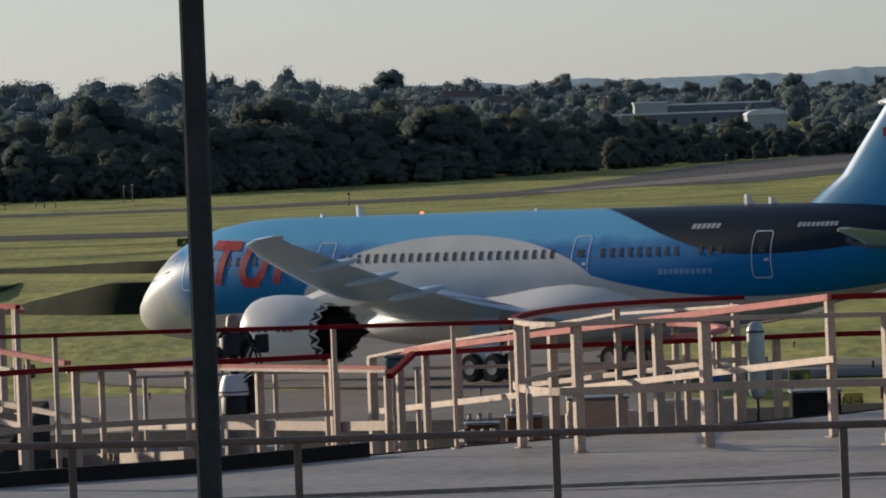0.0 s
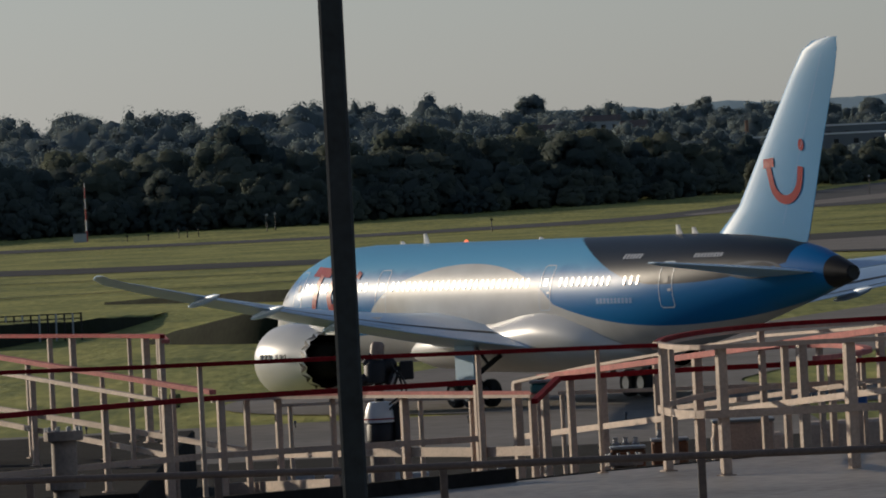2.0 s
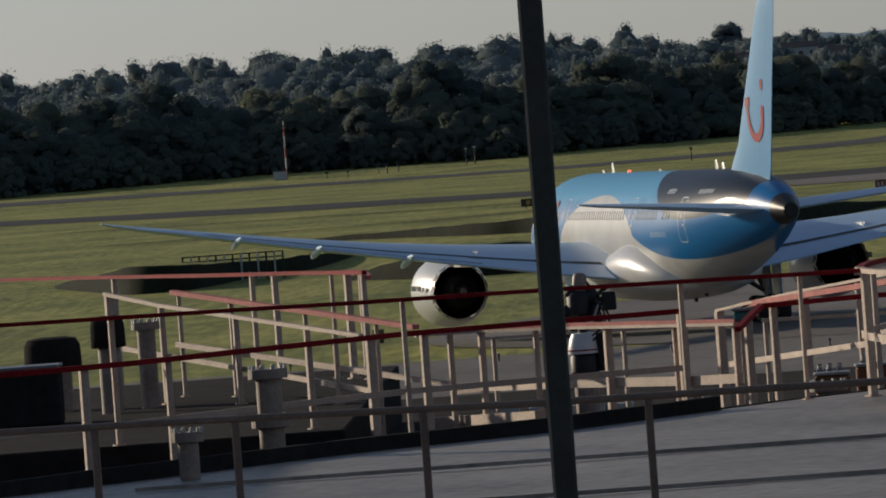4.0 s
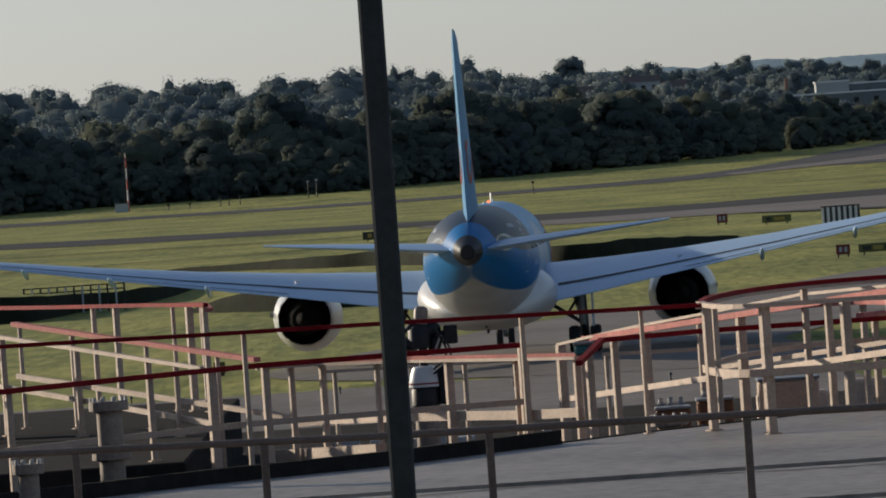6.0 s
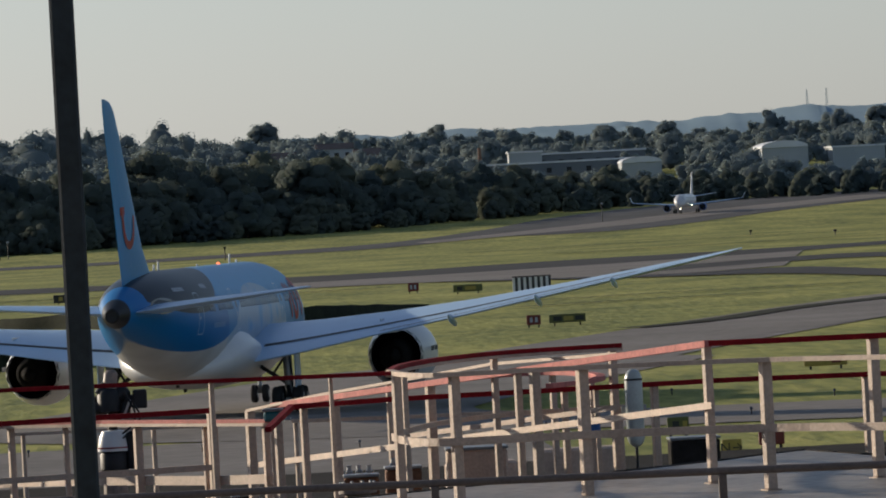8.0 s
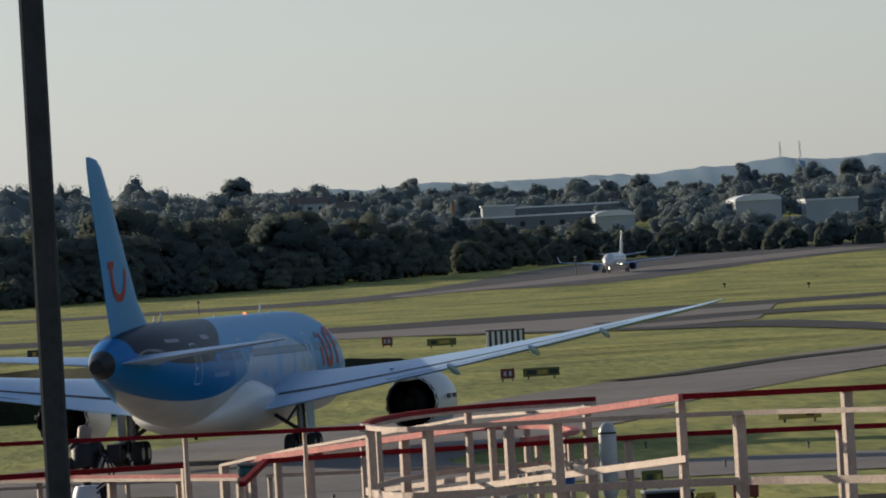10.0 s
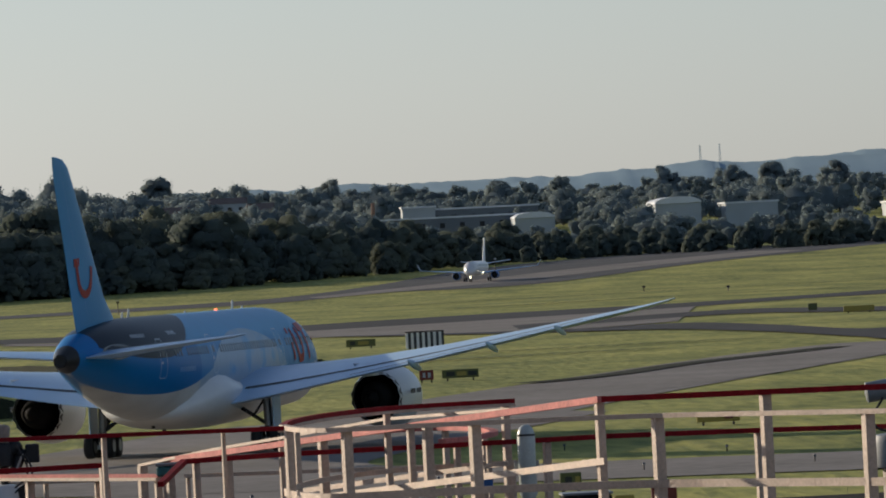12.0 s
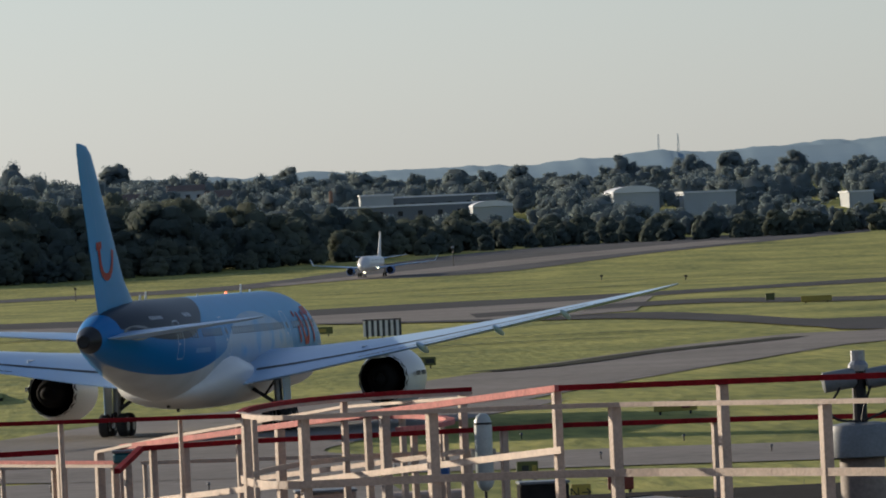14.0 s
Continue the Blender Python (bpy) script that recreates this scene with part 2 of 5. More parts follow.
# pipe paint with its colour lowered in place of shade
PIPE = mat("painted_pipework", (0.27, 0.21, 0.17), 0.55, vary=0.3, scale=4, fine=25)
VESSEL = mat("pale_vessel_enamel", (0.42, 0.46, 0.44), 0.3, vary=0.15)
GREYBOX = mat("grey_enamel", (0.2, 0.215, 0.22), 0.45, vary=0.2)
CABLE = mat("black_cable", (0.015, 0.015, 0.016), 0.6)
TEAL = mat("teal_enamel", (0.02, 0.14, 0.15), 0.5)
BLUEBOX = mat("blue_enamel", (0.03, 0.12, 0.35), 0.5)
YELLOW = mat("sign_yellow", (0.32, 0.25, 0.05), 0.6)
SIGN_RED = mat("sign_red", (0.14, 0.02, 0.015), 0.6)
SIGN_BLACK = mat("sign_black", (0.02, 0.022, 0.02), 0.6)
SIGN_GREEN = mat("sign_olive", (0.1, 0.11, 0.03), 0.6)
DARK_TARMAC = mat("dark_asphalt", (0.06, 0.06, 0.062), 0.85, spec=0.08, vary=0.25, scale=0.03, fine=0.4)
# near-black green: drain growth, and the painted shade on the banks' steep sides
SCRUB_SHADE = mat("undergrowth_shade_tone", (0.016, 0.02, 0.011), 0.95, vary=0.5, scale=0.3, fine=2.0, bump=0.5, spec=0.1)
ZEBRA = stripes("black_white_bands", (0.03, 0.03, 0.035), (0.75, 0.73, 0.7), 0.6)
MAST_BANDS = stripes("red_white_bands", (0.5, 0.06, 0.05), (0.7, 0.68, 0.66), 5.0, "Z")
RUST = mat("rusty_brown_steel", (0.17, 0.075, 0.035), 0.8, vary=0.5, scale=6, fine=50)
BARK = mat("bark", (0.09, 0.07, 0.05), 0.9)
# leaf colours raised to include haze; the upland ones paler and bluer
LEAF_A = foliage("hedge_leaves", (0.11, 0.152, 0.148), (0.215, 0.238, 0.165))
LEAF_B = foliage("upland_leaves_hazed", (0.25, 0.315, 0.335), (0.35, 0.40, 0.37))
# far hills: the blue of distance haze is part of this base colour
HILL = mat("hazed_distance", (0.30, 0.40, 0.46), 1.0, vary=0.08, scale=0.004, fine=0.03, spec=0.0)
# hall roofs brighter, walls grey-blue: sun and shade put into their colours
ROOF_PALE = mat("pale_sunlit_sheet_roof", (0.7, 0.72, 0.73), 0.5, vary=0.15, scale=0.1)
WALL_PALE = mat("pale_cladding", (0.4, 0.43, 0.45), 0.6, vary=0.12, scale=0.1)
WALL_GREY = mat("grey_cladding", (0.15, 0.17, 0.19), 0.6, vary=0.15, scale=0.1)
BRICK = mat("brick_wall", (0.25, 0.15, 0.11), 0.85, vary=0.25, scale=0.3)
TILE = mat("roof_tiles", (0.16, 0.12, 0.10), 0.85, vary=0.25, scale=0.3)
WARM_LAMP = glow("landing_light", (1.0, 0.88, 0.55), 5.0)
BEACON = glow("red_beacon", (1.0, 0.2, 0.08), 2.0)


# ---- mesh helpers ----
def part(name, bm, material, parent=None, label=""):
    """Links a bmesh as one mesh object, under a thing or a part, and frees it."""
    me = bpy.data.meshes.new(name)
    bm.normal_update()
    bm.to_mesh(me)
    bm.free()
    me.materials.append(material)
    ob = new(name, me)
    if parent:
        ob.parent = parent
    return tagged(ob, label)


def smooth(ob, angle=40):
    for f in ob.data.polygons:
        f.use_smooth = True
    ob.data.set_sharp_from_angle(angle=radians(angle))
    return ob


def thing(name, label, category, m=None, group="", kind=""):
    ob = new(name)
    if m is not None:
        ob.matrix_world = m
    return tagged(ob, label, category, group, kind)


def add_box(bm, lo, hi, bevel=0.0):
    c = [(a + b) / 2 for a, b in zip(lo, hi)]
    s = [abs(b - a) for a, b in zip(lo, hi)]
    r = bmesh.ops.create_cube(bm, size=1, matrix=Matrix.Translation(c) @ Matrix.Diagonal((*s, 1)))
    if bevel:
        es = list({e for v in r["verts"] for e in v.link_edges})
        bmesh.ops.bevel(bm, geom=es, offset=bevel, segments=1, affect="EDGES")
    return bm


def add_bar(bm, p, q, w, h, up=(0, 0, 1)):
    """A rectangular bar from p to q, w wide and h high."""
    p, q = Vector(p), Vector(q)
    d = q - p
    y = d.normalized()
    u = Vector(up)
    x = y.cross(u)
    if x.length < 1e-4:
        x = Vector((1, 0, 0))
    x.normalize()
    z = x.cross(y)
    m = Matrix((x, y, z)).transposed().to_4x4()
    m.translation = (p + q) / 2
    bmesh.ops.create_cube(bm, size=1, matrix=m @ Matrix.Diagonal((w, d.length, h, 1)))
    return bm


def add_tube(bm, p, q, r1, r2=None, n=12):
    p, q = Vector(p), Vector(q)
    d = q - p
    m = d.to_track_quat("Z", "Y").to_matrix().to_4x4()
    m.translation = (p + q) / 2
    bmesh.ops.create_cone(bm, cap_ends=True, segments=n, radius1=r1, radius2=r1 if r2 is None else r2, depth=d.length, matrix=m)
    return bm


def add_lathe(bm, profile, m=None, n=24, close=True):
    """Rings of (height, radius) about Z, moved by m."""
    m = m or Matrix()
    rings = []
    for z, r in profile:
        rings.append([bm.verts.new(m @ Vector((r * math.cos(k * math.tau / n), r * math.sin(k * math.tau / n), z))) for k in range(n)])
    for a, b in zip(rings, rings[1:]):
        for k in range(n):
            bm.faces.new((a[k], a[(k + 1) % n], b[(k + 1) % n], b[k]))
    if close:
        bm.faces.new(rings[0][::-1])
        bm.faces.new(rings[-1])
    return bm


def add_loft(bm, rings, caps=True):
    vs = [[bm.verts.new(p) for p in r] for r in rings]
    n = len(vs[0])
    for a, b in zip(vs, vs[1:]):
        for k in range(n):
            bm.faces.new((a[k], a[(k + 1) % n], b[(k + 1) % n], b[k]))
    if caps:
        bm.faces.new(vs[0][::-1])
        bm.faces.new(vs[-1])
    return bm


# ---- the ground: one sheet, level, rising gently from 1.7 km on ----
def ground_z(x, y):
    z = 0.0095 * max(0.0, y - 1702)
    z += 0.0175 * max(0.0, min(y, 3100) - 2400)
    if y > 3100:
        z -= 0.0095 * (y - 3100)
    return z


def build_ground():
    bm = bmesh.new()
    ys = list(np.arange(-400, 1700, 100.0)) + [1702.0] + list(np.arange(1750, 2400, 50.0)) + list(np.arange(2400, 4951, 50.0))
    xs = list(np.arange(-2400, 2401, 120.0))
    vs = [[bm.verts.new((x, y, ground_z(x, y))) for x in xs] for y in ys]
    for a, b in zip(vs, vs[1:]):
        for k in range(len(xs) - 1):
            bm.faces.new((a[k], a[k + 1], b[k + 1], b[k]))
    tagged(part("ground", bm, GRASS), "mown airfield grass, level and then gently rising", "ground", kind="structure")


def strip(name, label, centre, widths, material, lift=0.05, step=12.0):
    """A paved strip along a line of plan points, following the ground."""
    bm = bmesh.new()
    pts = []
    for k, ((x0, y0), (x1, y1)) in enumerate(zip(centre, centre[1:])):
        n = max(1, int(math.hypot(x1 - x0, y1 - y0) / step))
        for i in range(n):
            f = i / n
            pts.append((x0 + (x1 - x0) * f, y0 + (y1 - y0) * f, widths[k] + (widths[k + 1] - widths[k]) * f))
    pts.append((*centre[-1], widths[-1]))
    rows = []
    for i, (x, y, w) in enumerate(pts):
        a, b = pts[max(0, i - 1)], pts[min(len(pts) - 1, i + 1)]
        d = Vector((b[0] - a[0], b[1] - a[1])).normalized()
        px, py = d.y * w / 2, -d.x * w / 2
        rows.append([bm.verts.new((x + s * px, y + s * py, ground_z(x, y + s * py) + lift)) for s in (-1, 1)])
    for a, b in zip(rows, rows[1:]):
        bm.faces.new((a[0], a[1], b[1], b[0]))
    return tagged(part(name, bm, material), label, "taxiway", kind="structure")


def curve_points(pts, n=8):
    """A smooth line through plan points."""
    out = []
    for i in range(len(pts) - 1):
        p0, p1, p2, p3 = (Vector(pts[max(0, min(len(pts) - 1, i + k))]) for k in (-1, 0, 1, 2))
        for k in range(n):
            t = k / n
            out.append(tuple(0.5 * ((2 * p1) + (p2 - p0) * t + (2 * p0 - 5 * p1 + 4 * p2 - p3) * t * t + (3 * p1 - p0 - 3 * p2 + p3) * t ** 3)))
    out.append(tuple(pts[-1]))
    return out


def band(name, label, far, near, material, lift):
    """Paving between two plan lines with as many points each, following the ground."""
    bm = bmesh.new()
    f, n = curve_points(far, 10), curve_points(near, 10)
    rows = []
    for p, q in zip(f, n):
        rows.append([bm.verts.new((p[0] + (q[0] - p[0]) * k / 6, p[1] + (q[1] - p[1]) * k / 6, ground_z(0, p[1] + (q[1] - p[1]) * k / 6) + lift)) for k in range(7)])
    for a, b in zip(rows, rows[1:]):
        for k in range(6):
            bm.faces.new((a[k], a[k + 1], b[k + 1], b[k]))
    return tagged(part(name, bm, material), label, "taxiway", kind="structure")


def build_pavements():
    main = curve_points([(120, 336), (70, 357), (41, 374.5), (28, 381.5), (15, 388), (6, 400), (3, 416), (6, 437), (13, 470), (24, 520), (35, 570), (52, 640), (70, 710), (84, 750)])
    strip("taxiway_1", "worn grey asphalt taxiway curving across the grass", main, [27] * 72 + [20] * (len(main) - 72), TARMAC, 0.05)
    strip("apron", "patched grey asphalt apron", [(-60, 350), (17, 350)], [62, 62], TARMAC, 0.03)
    band("taxiway_2", "dark asphalt taxiway across the grass", [(-140, 1480), (-94, 1385), (-52, 1304), (-5, 1240), (30, 1215), (61, 1252), (99, 1274), (124, 1304), (148, 1345), (230, 1440)],
         [(-130, 1380), (-87, 1283), (-48, 1204), (-5, 1159), (14, 1120), (50, 1140), (85, 1180), (118, 1242), (136, 1259), (215, 1350)], DARK_TARMAC, 0.06)
    band("taxiway_3", "lighter asphalt taxiway beside the dark one", [(-5, 1159), (14, 1119), (50, 1139), (84, 1179), (98, 1202)], [(-6, 1135), (13, 1055), (36, 1035), (62, 985), (80, 1010)], TARMAC, 0.08)
    band("taxiway_4", "narrow dark asphalt taxiway", [(62, 1060), (95, 1124), (107, 1086), (116, 1056), (160, 1000)], [(60, 1010), (90, 1063), (101, 1029), (110, 1002), (150, 950)], DARK_TARMAC, 0.10)
    band("taxiway_5", "dark asphalt taxiway bending towards the main one", [(36, 1036), (62, 984), (79, 985), (84, 918), (86, 850), (92, 841), (140, 800)], [(42, 1010), (59, 961), (72, 928), (78, 858), (80, 790), (84, 749), (120, 700)], DARK_TARMAC, 0.12)
    band("taxiway_6", "grey asphalt mouth of the main taxiway", [(45, 642), (65, 710), (82, 752), (130, 800)], [(40, 560), (57, 618), (75, 684), (110, 720)], TARMAC, 0.07)
    band("runway", "dark rubber-marked asphalt runway", [(-180, 1830), (-122, 1802), (-70, 1769), (-20, 1755), (29, 1783), (56, 1825), (83, 1952), (103, 2083), (136, 2222), (190, 2336), (260, 2390)],
         [(-175, 1770), (-118, 1748), (-68, 1730), (-20, 1716), (28, 1730), (52, 1747), (77, 1815), (95, 1811), (120, 1850), (170, 2050), (250, 2290)], RUNWAY, 0.08)
    band("shoulder", "paler worn strip along the runway", [(60, 1800), (86, 1880), (110, 1960), (150, 2100), (200, 2240)], [(62, 1775), (90, 1840), (116, 1905), (158, 2050), (210, 2200)], TARMAC, 0.12)
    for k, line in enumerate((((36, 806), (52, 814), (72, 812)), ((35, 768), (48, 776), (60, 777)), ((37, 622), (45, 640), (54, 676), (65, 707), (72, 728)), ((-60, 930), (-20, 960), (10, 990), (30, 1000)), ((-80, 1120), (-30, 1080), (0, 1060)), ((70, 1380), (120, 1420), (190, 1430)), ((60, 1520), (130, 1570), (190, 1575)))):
        strip("drain_%d" % (k + 1), "dark overgrown drain line in the grass", curve_points(line, 5), [2.2 + 0.4 * k] * (5 * (len(line) - 1) + 1), SCRUB_SHADE, 0.14)


def bank(name, line, heights, back):
    """An earth bank along plan points: a steep near side coloured dark for its shade, a grassed slope falling away
    behind.
    """
    pts = curve_points(line, 8)
    hs = [v[0] for v in curve_points([(h, 0.0) for h in heights], 8)]
    top, face = bmesh.new(), bmesh.new()
    rt, rf = [], []
    for (x, y), h in zip(pts, hs):
        h = max(0.05, h * (1 + 0.12 * noise.noise((x * 0.3, y * 0.1, 0))))
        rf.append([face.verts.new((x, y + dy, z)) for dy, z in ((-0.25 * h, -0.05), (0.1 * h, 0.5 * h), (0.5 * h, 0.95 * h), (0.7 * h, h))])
        rt.append([top.verts.new((x, y + dy, z)) for dy, z in ((0.7 * h, h), (0.2 * back, h * 1.02), (0.6 * back, h * 0.6), (back, -0.05))])
    for bm, rows in ((face, rf), (top, rt)):
        for a, b in zip(rows, rows[1:]):
            for k in range(3):
                bm.faces.new((a[k], b[k], b[k + 1], a[k + 1]))
    t = thing(name, "grassed earth bank, its steep side painted dark as shade", "bank", kind="structure")
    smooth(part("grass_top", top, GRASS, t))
    smooth(part("overgrown_side", face, SCRUB_SHADE, t))


# ---- far distance ----
def build_hills():
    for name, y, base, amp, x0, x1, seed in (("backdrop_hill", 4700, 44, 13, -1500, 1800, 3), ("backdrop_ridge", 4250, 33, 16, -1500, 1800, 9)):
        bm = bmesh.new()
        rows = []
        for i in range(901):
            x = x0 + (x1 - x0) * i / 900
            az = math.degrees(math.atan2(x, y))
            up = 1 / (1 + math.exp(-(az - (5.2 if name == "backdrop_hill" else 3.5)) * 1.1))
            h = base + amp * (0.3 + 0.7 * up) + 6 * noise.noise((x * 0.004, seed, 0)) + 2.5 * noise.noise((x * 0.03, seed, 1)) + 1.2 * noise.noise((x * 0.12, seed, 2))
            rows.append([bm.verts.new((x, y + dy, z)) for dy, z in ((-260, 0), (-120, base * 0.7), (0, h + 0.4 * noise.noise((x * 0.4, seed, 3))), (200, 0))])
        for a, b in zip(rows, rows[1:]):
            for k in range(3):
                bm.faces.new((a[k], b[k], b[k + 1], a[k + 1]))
        smooth(tagged(part(name, bm, HILL), "wooded hill on the horizon, blue haze put into its colour", "hill", kind="structure"), 80)


def lump(vs, ns, fs, c, r, h, rnd, out, rings=3, segs=6):
    """The inner mass of a leaf clump about c: an uneven closed blob, r wide and h high."""
    b = len(vs)
    k = rnd.uniform(0, 100)
    for i in range(rings + 1):
        th = math.pi * i / rings
        for j in range(segs):
            ph = math.tau * (j + 0.5 * (i % 2)) / segs
            d = Vector((math.sin(th) * math.cos(ph), math.sin(th) * math.sin(ph), math.cos(th)))
            q = 1 + 0.42 * noise.noise(d * 1.7 + Vector((k, 0, 0)))
            vs.append((c[0] + d.x * r * q, c[1] + d.y * r * q, c[2] + d.z * h * q))
            ns.append(tuple((d * 0.22 + out * 0.3 + Vector((0, -0.15, 0.9))).normalized()))
    for i in range(rings):
        for j in range(segs):
            fs.append((b + i * segs + j, b + (i + 1) * segs + j, b + (i + 1) * segs + (j + 1) % segs, b + i * segs + (j + 1) % segs))


def tufts(vs, ns, fs, c, r, h, n, s0, s1, rnd, out):
    """Leaf sprays all over a clump; they shade softly with the clump's roundness. out: the way from the crown's middle."""
    for _ in range(n):
        d = Vector((rnd.gauss(0, 1), rnd.gauss(0, 1), rnd.gauss(0, 1) + 0.25)).normalized()
        p = Vector(c) + Vector((d.x * r, d.y * r, d.z * h)) * rnd.uniform(0.75, 1.12)
        e = (d + Vector((rnd.uniform(-1, 1), rnd.uniform(-1, 1), rnd.uniform(-1, 1))) * 0.6).normalized()
        u = e.orthogonal().normalized()
        v = e.cross(u)
        s, b = rnd.uniform(s0, s1), len(vs)
        a0 = rnd.uniform(0, math.tau)
        nn = tuple((d * 0.2 + out * 0.3 + Vector((0, -0.15, 0.9)) + e * 0.1).normalized())
        for q in range(3):
            an = a0 + q * math.tau / 3 + rnd.uniform(-0.5, 0.5)
            vs.append(tuple(p + (u * math.cos(an) + v * math.sin(an)) * s))
            ns.append(nn)
        fs.append((b, b + 1, b + 2))


def leaf_mesh(name, vs, ns, fs, leaf):
    me = bpy.data.meshes.new(name)
    me.from_pydata(vs, [], fs)
    me.polygons.foreach_set("use_smooth", [True] * len(fs))
    me.normals_split_custom_set_from_vertices(ns)
    me.materials.append(leaf)
    return me


def tree_variant(seed, leaf, tall=1.0, spread=1.0):
    """A tree about 16 m high: tapered trunk with limbs, and an open crown of many leaf clumps."""
    rnd = random.Random(seed)
    t = thing("tree", "", "tree")
    bm = bmesh.new()
    add_tube(bm, (0, 0, -0.5), (0, 0, 6 * tall), 0.35, 0.2, 7)
    vs, ns, fs = [], [], []
    lump(vs, ns, fs, (0, 0, 6.6 * tall), 3.2 * spread, 5.4 * tall, rnd, Vector((0, 0, 0)), 7, 12)
    for k in range(46):
        ang = rnd.uniform(0, math.tau)
        z = rnd.uniform(1.0, 14.0) * tall
        wide = 4.4 * spread * math.sqrt(max(0.06, 1 - ((z / tall - 6.0) / 8.6) ** 2))
        rr = wide * math.sqrt(rnd.uniform(0.45, 1.0))
        p = Vector((rr * math.cos(ang), rr * math.sin(ang), z))
        r = rnd.uniform(1.2, 2.5) * (0.6 + 0.4 * spread)
        if k % 4 == 0:
            add_tube(bm, (0, 0, min(6 * tall, z * 0.6)), p, 0.12, 0.04, 5)
        out = (p - Vector((0, 0, 6.5 * tall))).normalized()
        lump(vs, ns, fs, p, r * 0.88, r * 0.74, rnd, out, 4, 8)
        tufts(vs, ns, fs, p, r * 1.05, r * 0.9, 110, 0.2, 0.42, rnd, out)
    part("trunk", bm, BARK, t)
    new("crown", leaf_mesh("crown", vs, ns, fs, leaf)).parent = t
    return t


def polar(az, d):
    return d * math.sin(radians(az)), d * math.cos(radians(az))


def build_trees():
    rnd = random.Random(11)
    near = [tree_variant(s, LEAF_A, rnd.uniform(0.9, 1.1), rnd.uniform(1.45, 1.8)) for s in range(7)]
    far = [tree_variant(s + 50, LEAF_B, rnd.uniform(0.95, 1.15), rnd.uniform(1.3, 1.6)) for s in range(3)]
    used = set()

    def put(variants, x, y, sc, sz, label, group):
        v = rnd.choice(variants)
        m = Matrix.Translation((x, y, ground_z(x, y) - 0.2)) @ Matrix.Rotation(rnd.uniform(0, math.tau), 4, "Z")
        if v.name in used:
            o = copy_thing(v, m)
        else:
            o = v
            used.add(v.name)
            o.matrix_basis = m
        o.scale = (sc, sc, sc * sz)
        tagged(o, label, "tree", group)

    # the belt along the airfield's edge: nearer and taller on one side
    def edge(az):
        return float(np.interp(az, (-4.4, -2.6, -0.8, 0.5, 1.25, 2.5, 3.65, 5.3, 6.3), (1896, 1960, 1945, 2015, 2030, 2150, 2285, 2292, 2320)))

    def height(az):
        return float(np.interp(az, (-4, 0, 1.5, 2.8, 4.0, 7), (1.32, 1.25, 1.12, 0.75, 0.5, 0.45)))

    az = -6.3
    while az < 7.9:
        d0, tall = edge(az), height(az)
        for row, (off, s) in enumerate(((0, 0.42), (14, 0.66), (36, 0.88), (62, 1.06))):
            a = az + rnd.uniform(-0.1, 0.1)
            x, y = polar(a, d0 + off + rnd.uniform(-6, 6))
            put(near, x, y, s * (0.35 + 0.65 * tall) * rnd.uniform(0.78, 1.12) if row < 2 else s * tall * rnd.uniform(0.8, 1.12), rnd.uniform(0.85, 1.1), "dense dark green tree in the belt along the airfield" if row else "low dark green scrub tree at the belt's foot", "tree belt")
        az += rnd.uniform(0.17, 0.24)
    # tall single trees on the skyline
    for a, d, s in ((0.86, 3100, 1.1), (2.08, 3100, 1.05), (-2.62, 2700, 1.25), (-2.2, 2720, 1.1), (-1.9, 2750, 1.1), (3.3, 3050, 0.95), (3.75, 3060, 0.95), (5.0, 3050, 0.95), (5.25, 3060, 1.0), (5.7, 3040, 0.95), (4.5, 3060, 1.0)):
        x, y = polar(a, d)
        put(far, x, y, s * (0.8 if a > 1.8 else 0.95), rnd.uniform(0.85, 1.0), "tall broad-crowned tree standing out on the skyline", "skyline trees")
    # the wooded rise behind: uncountable crowns
    vs, ns, fs = [], [], []
    for d in list(range(2370, 3200, 55)):
        az = -7.5
        while az < 9.5:
            az += rnd.uniform(0.14, 0.24) * 2600 / d
            if (2.45 < az < 3.85 and d < 2680) or (4.3 < az < 5.55 and d < 2640) or (5.65 < az < 6.4 and d < 2660):
                if d > 2490:
                    continue
            x, y = polar(az + rnd.uniform(-0.05, 0.05), d + rnd.uniform(-25, 25))
            z0 = ground_z(x, y)
            h = rnd.uniform(6.0, 13.0) * (1.0 if d > 2500 else 0.75) * (1.3 if az < 0.5 else 1.0) * (rnd.uniform(0.8, 1.35) * float(np.interp(az, (1.5, 3.0), (1.0, 0.62))) if d > 2800 else 1.0)
            w = h * rnd.uniform(0.42, 0.7)
            lump(vs, ns, fs, (x, y, z0 + h * 0.46), w * 0.6, h * 0.36, rnd, Vector((0, 0, 0)), 5, 8)
            for _ in range(11):
                c = (x + rnd.uniform(-0.7, 0.7) * w, y + rnd.uniform(-0.5, 0.5) * w, z0 + h * rnd.uniform(0.2, 0.86))
                r, rh = w * rnd.uniform(0.26, 0.48), h * rnd.uniform(0.12, 0.22)
                out = (Vector(c) - Vector((x, y, z0 + 0.45 * h))).normalized()
                lump(vs, ns, fs, c, r * 0.72, rh * 0.75, rnd, out, 3, 6)
                tufts(vs, ns, fs, c, r, rh * 1.1, 76, 0.3, 0.62, rnd, out)
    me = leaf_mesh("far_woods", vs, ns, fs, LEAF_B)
    tagged(new("far_woods", me), "mixed woodland covering the rise behind the airfield, haze put into its colour", "woods", kind="stuff")


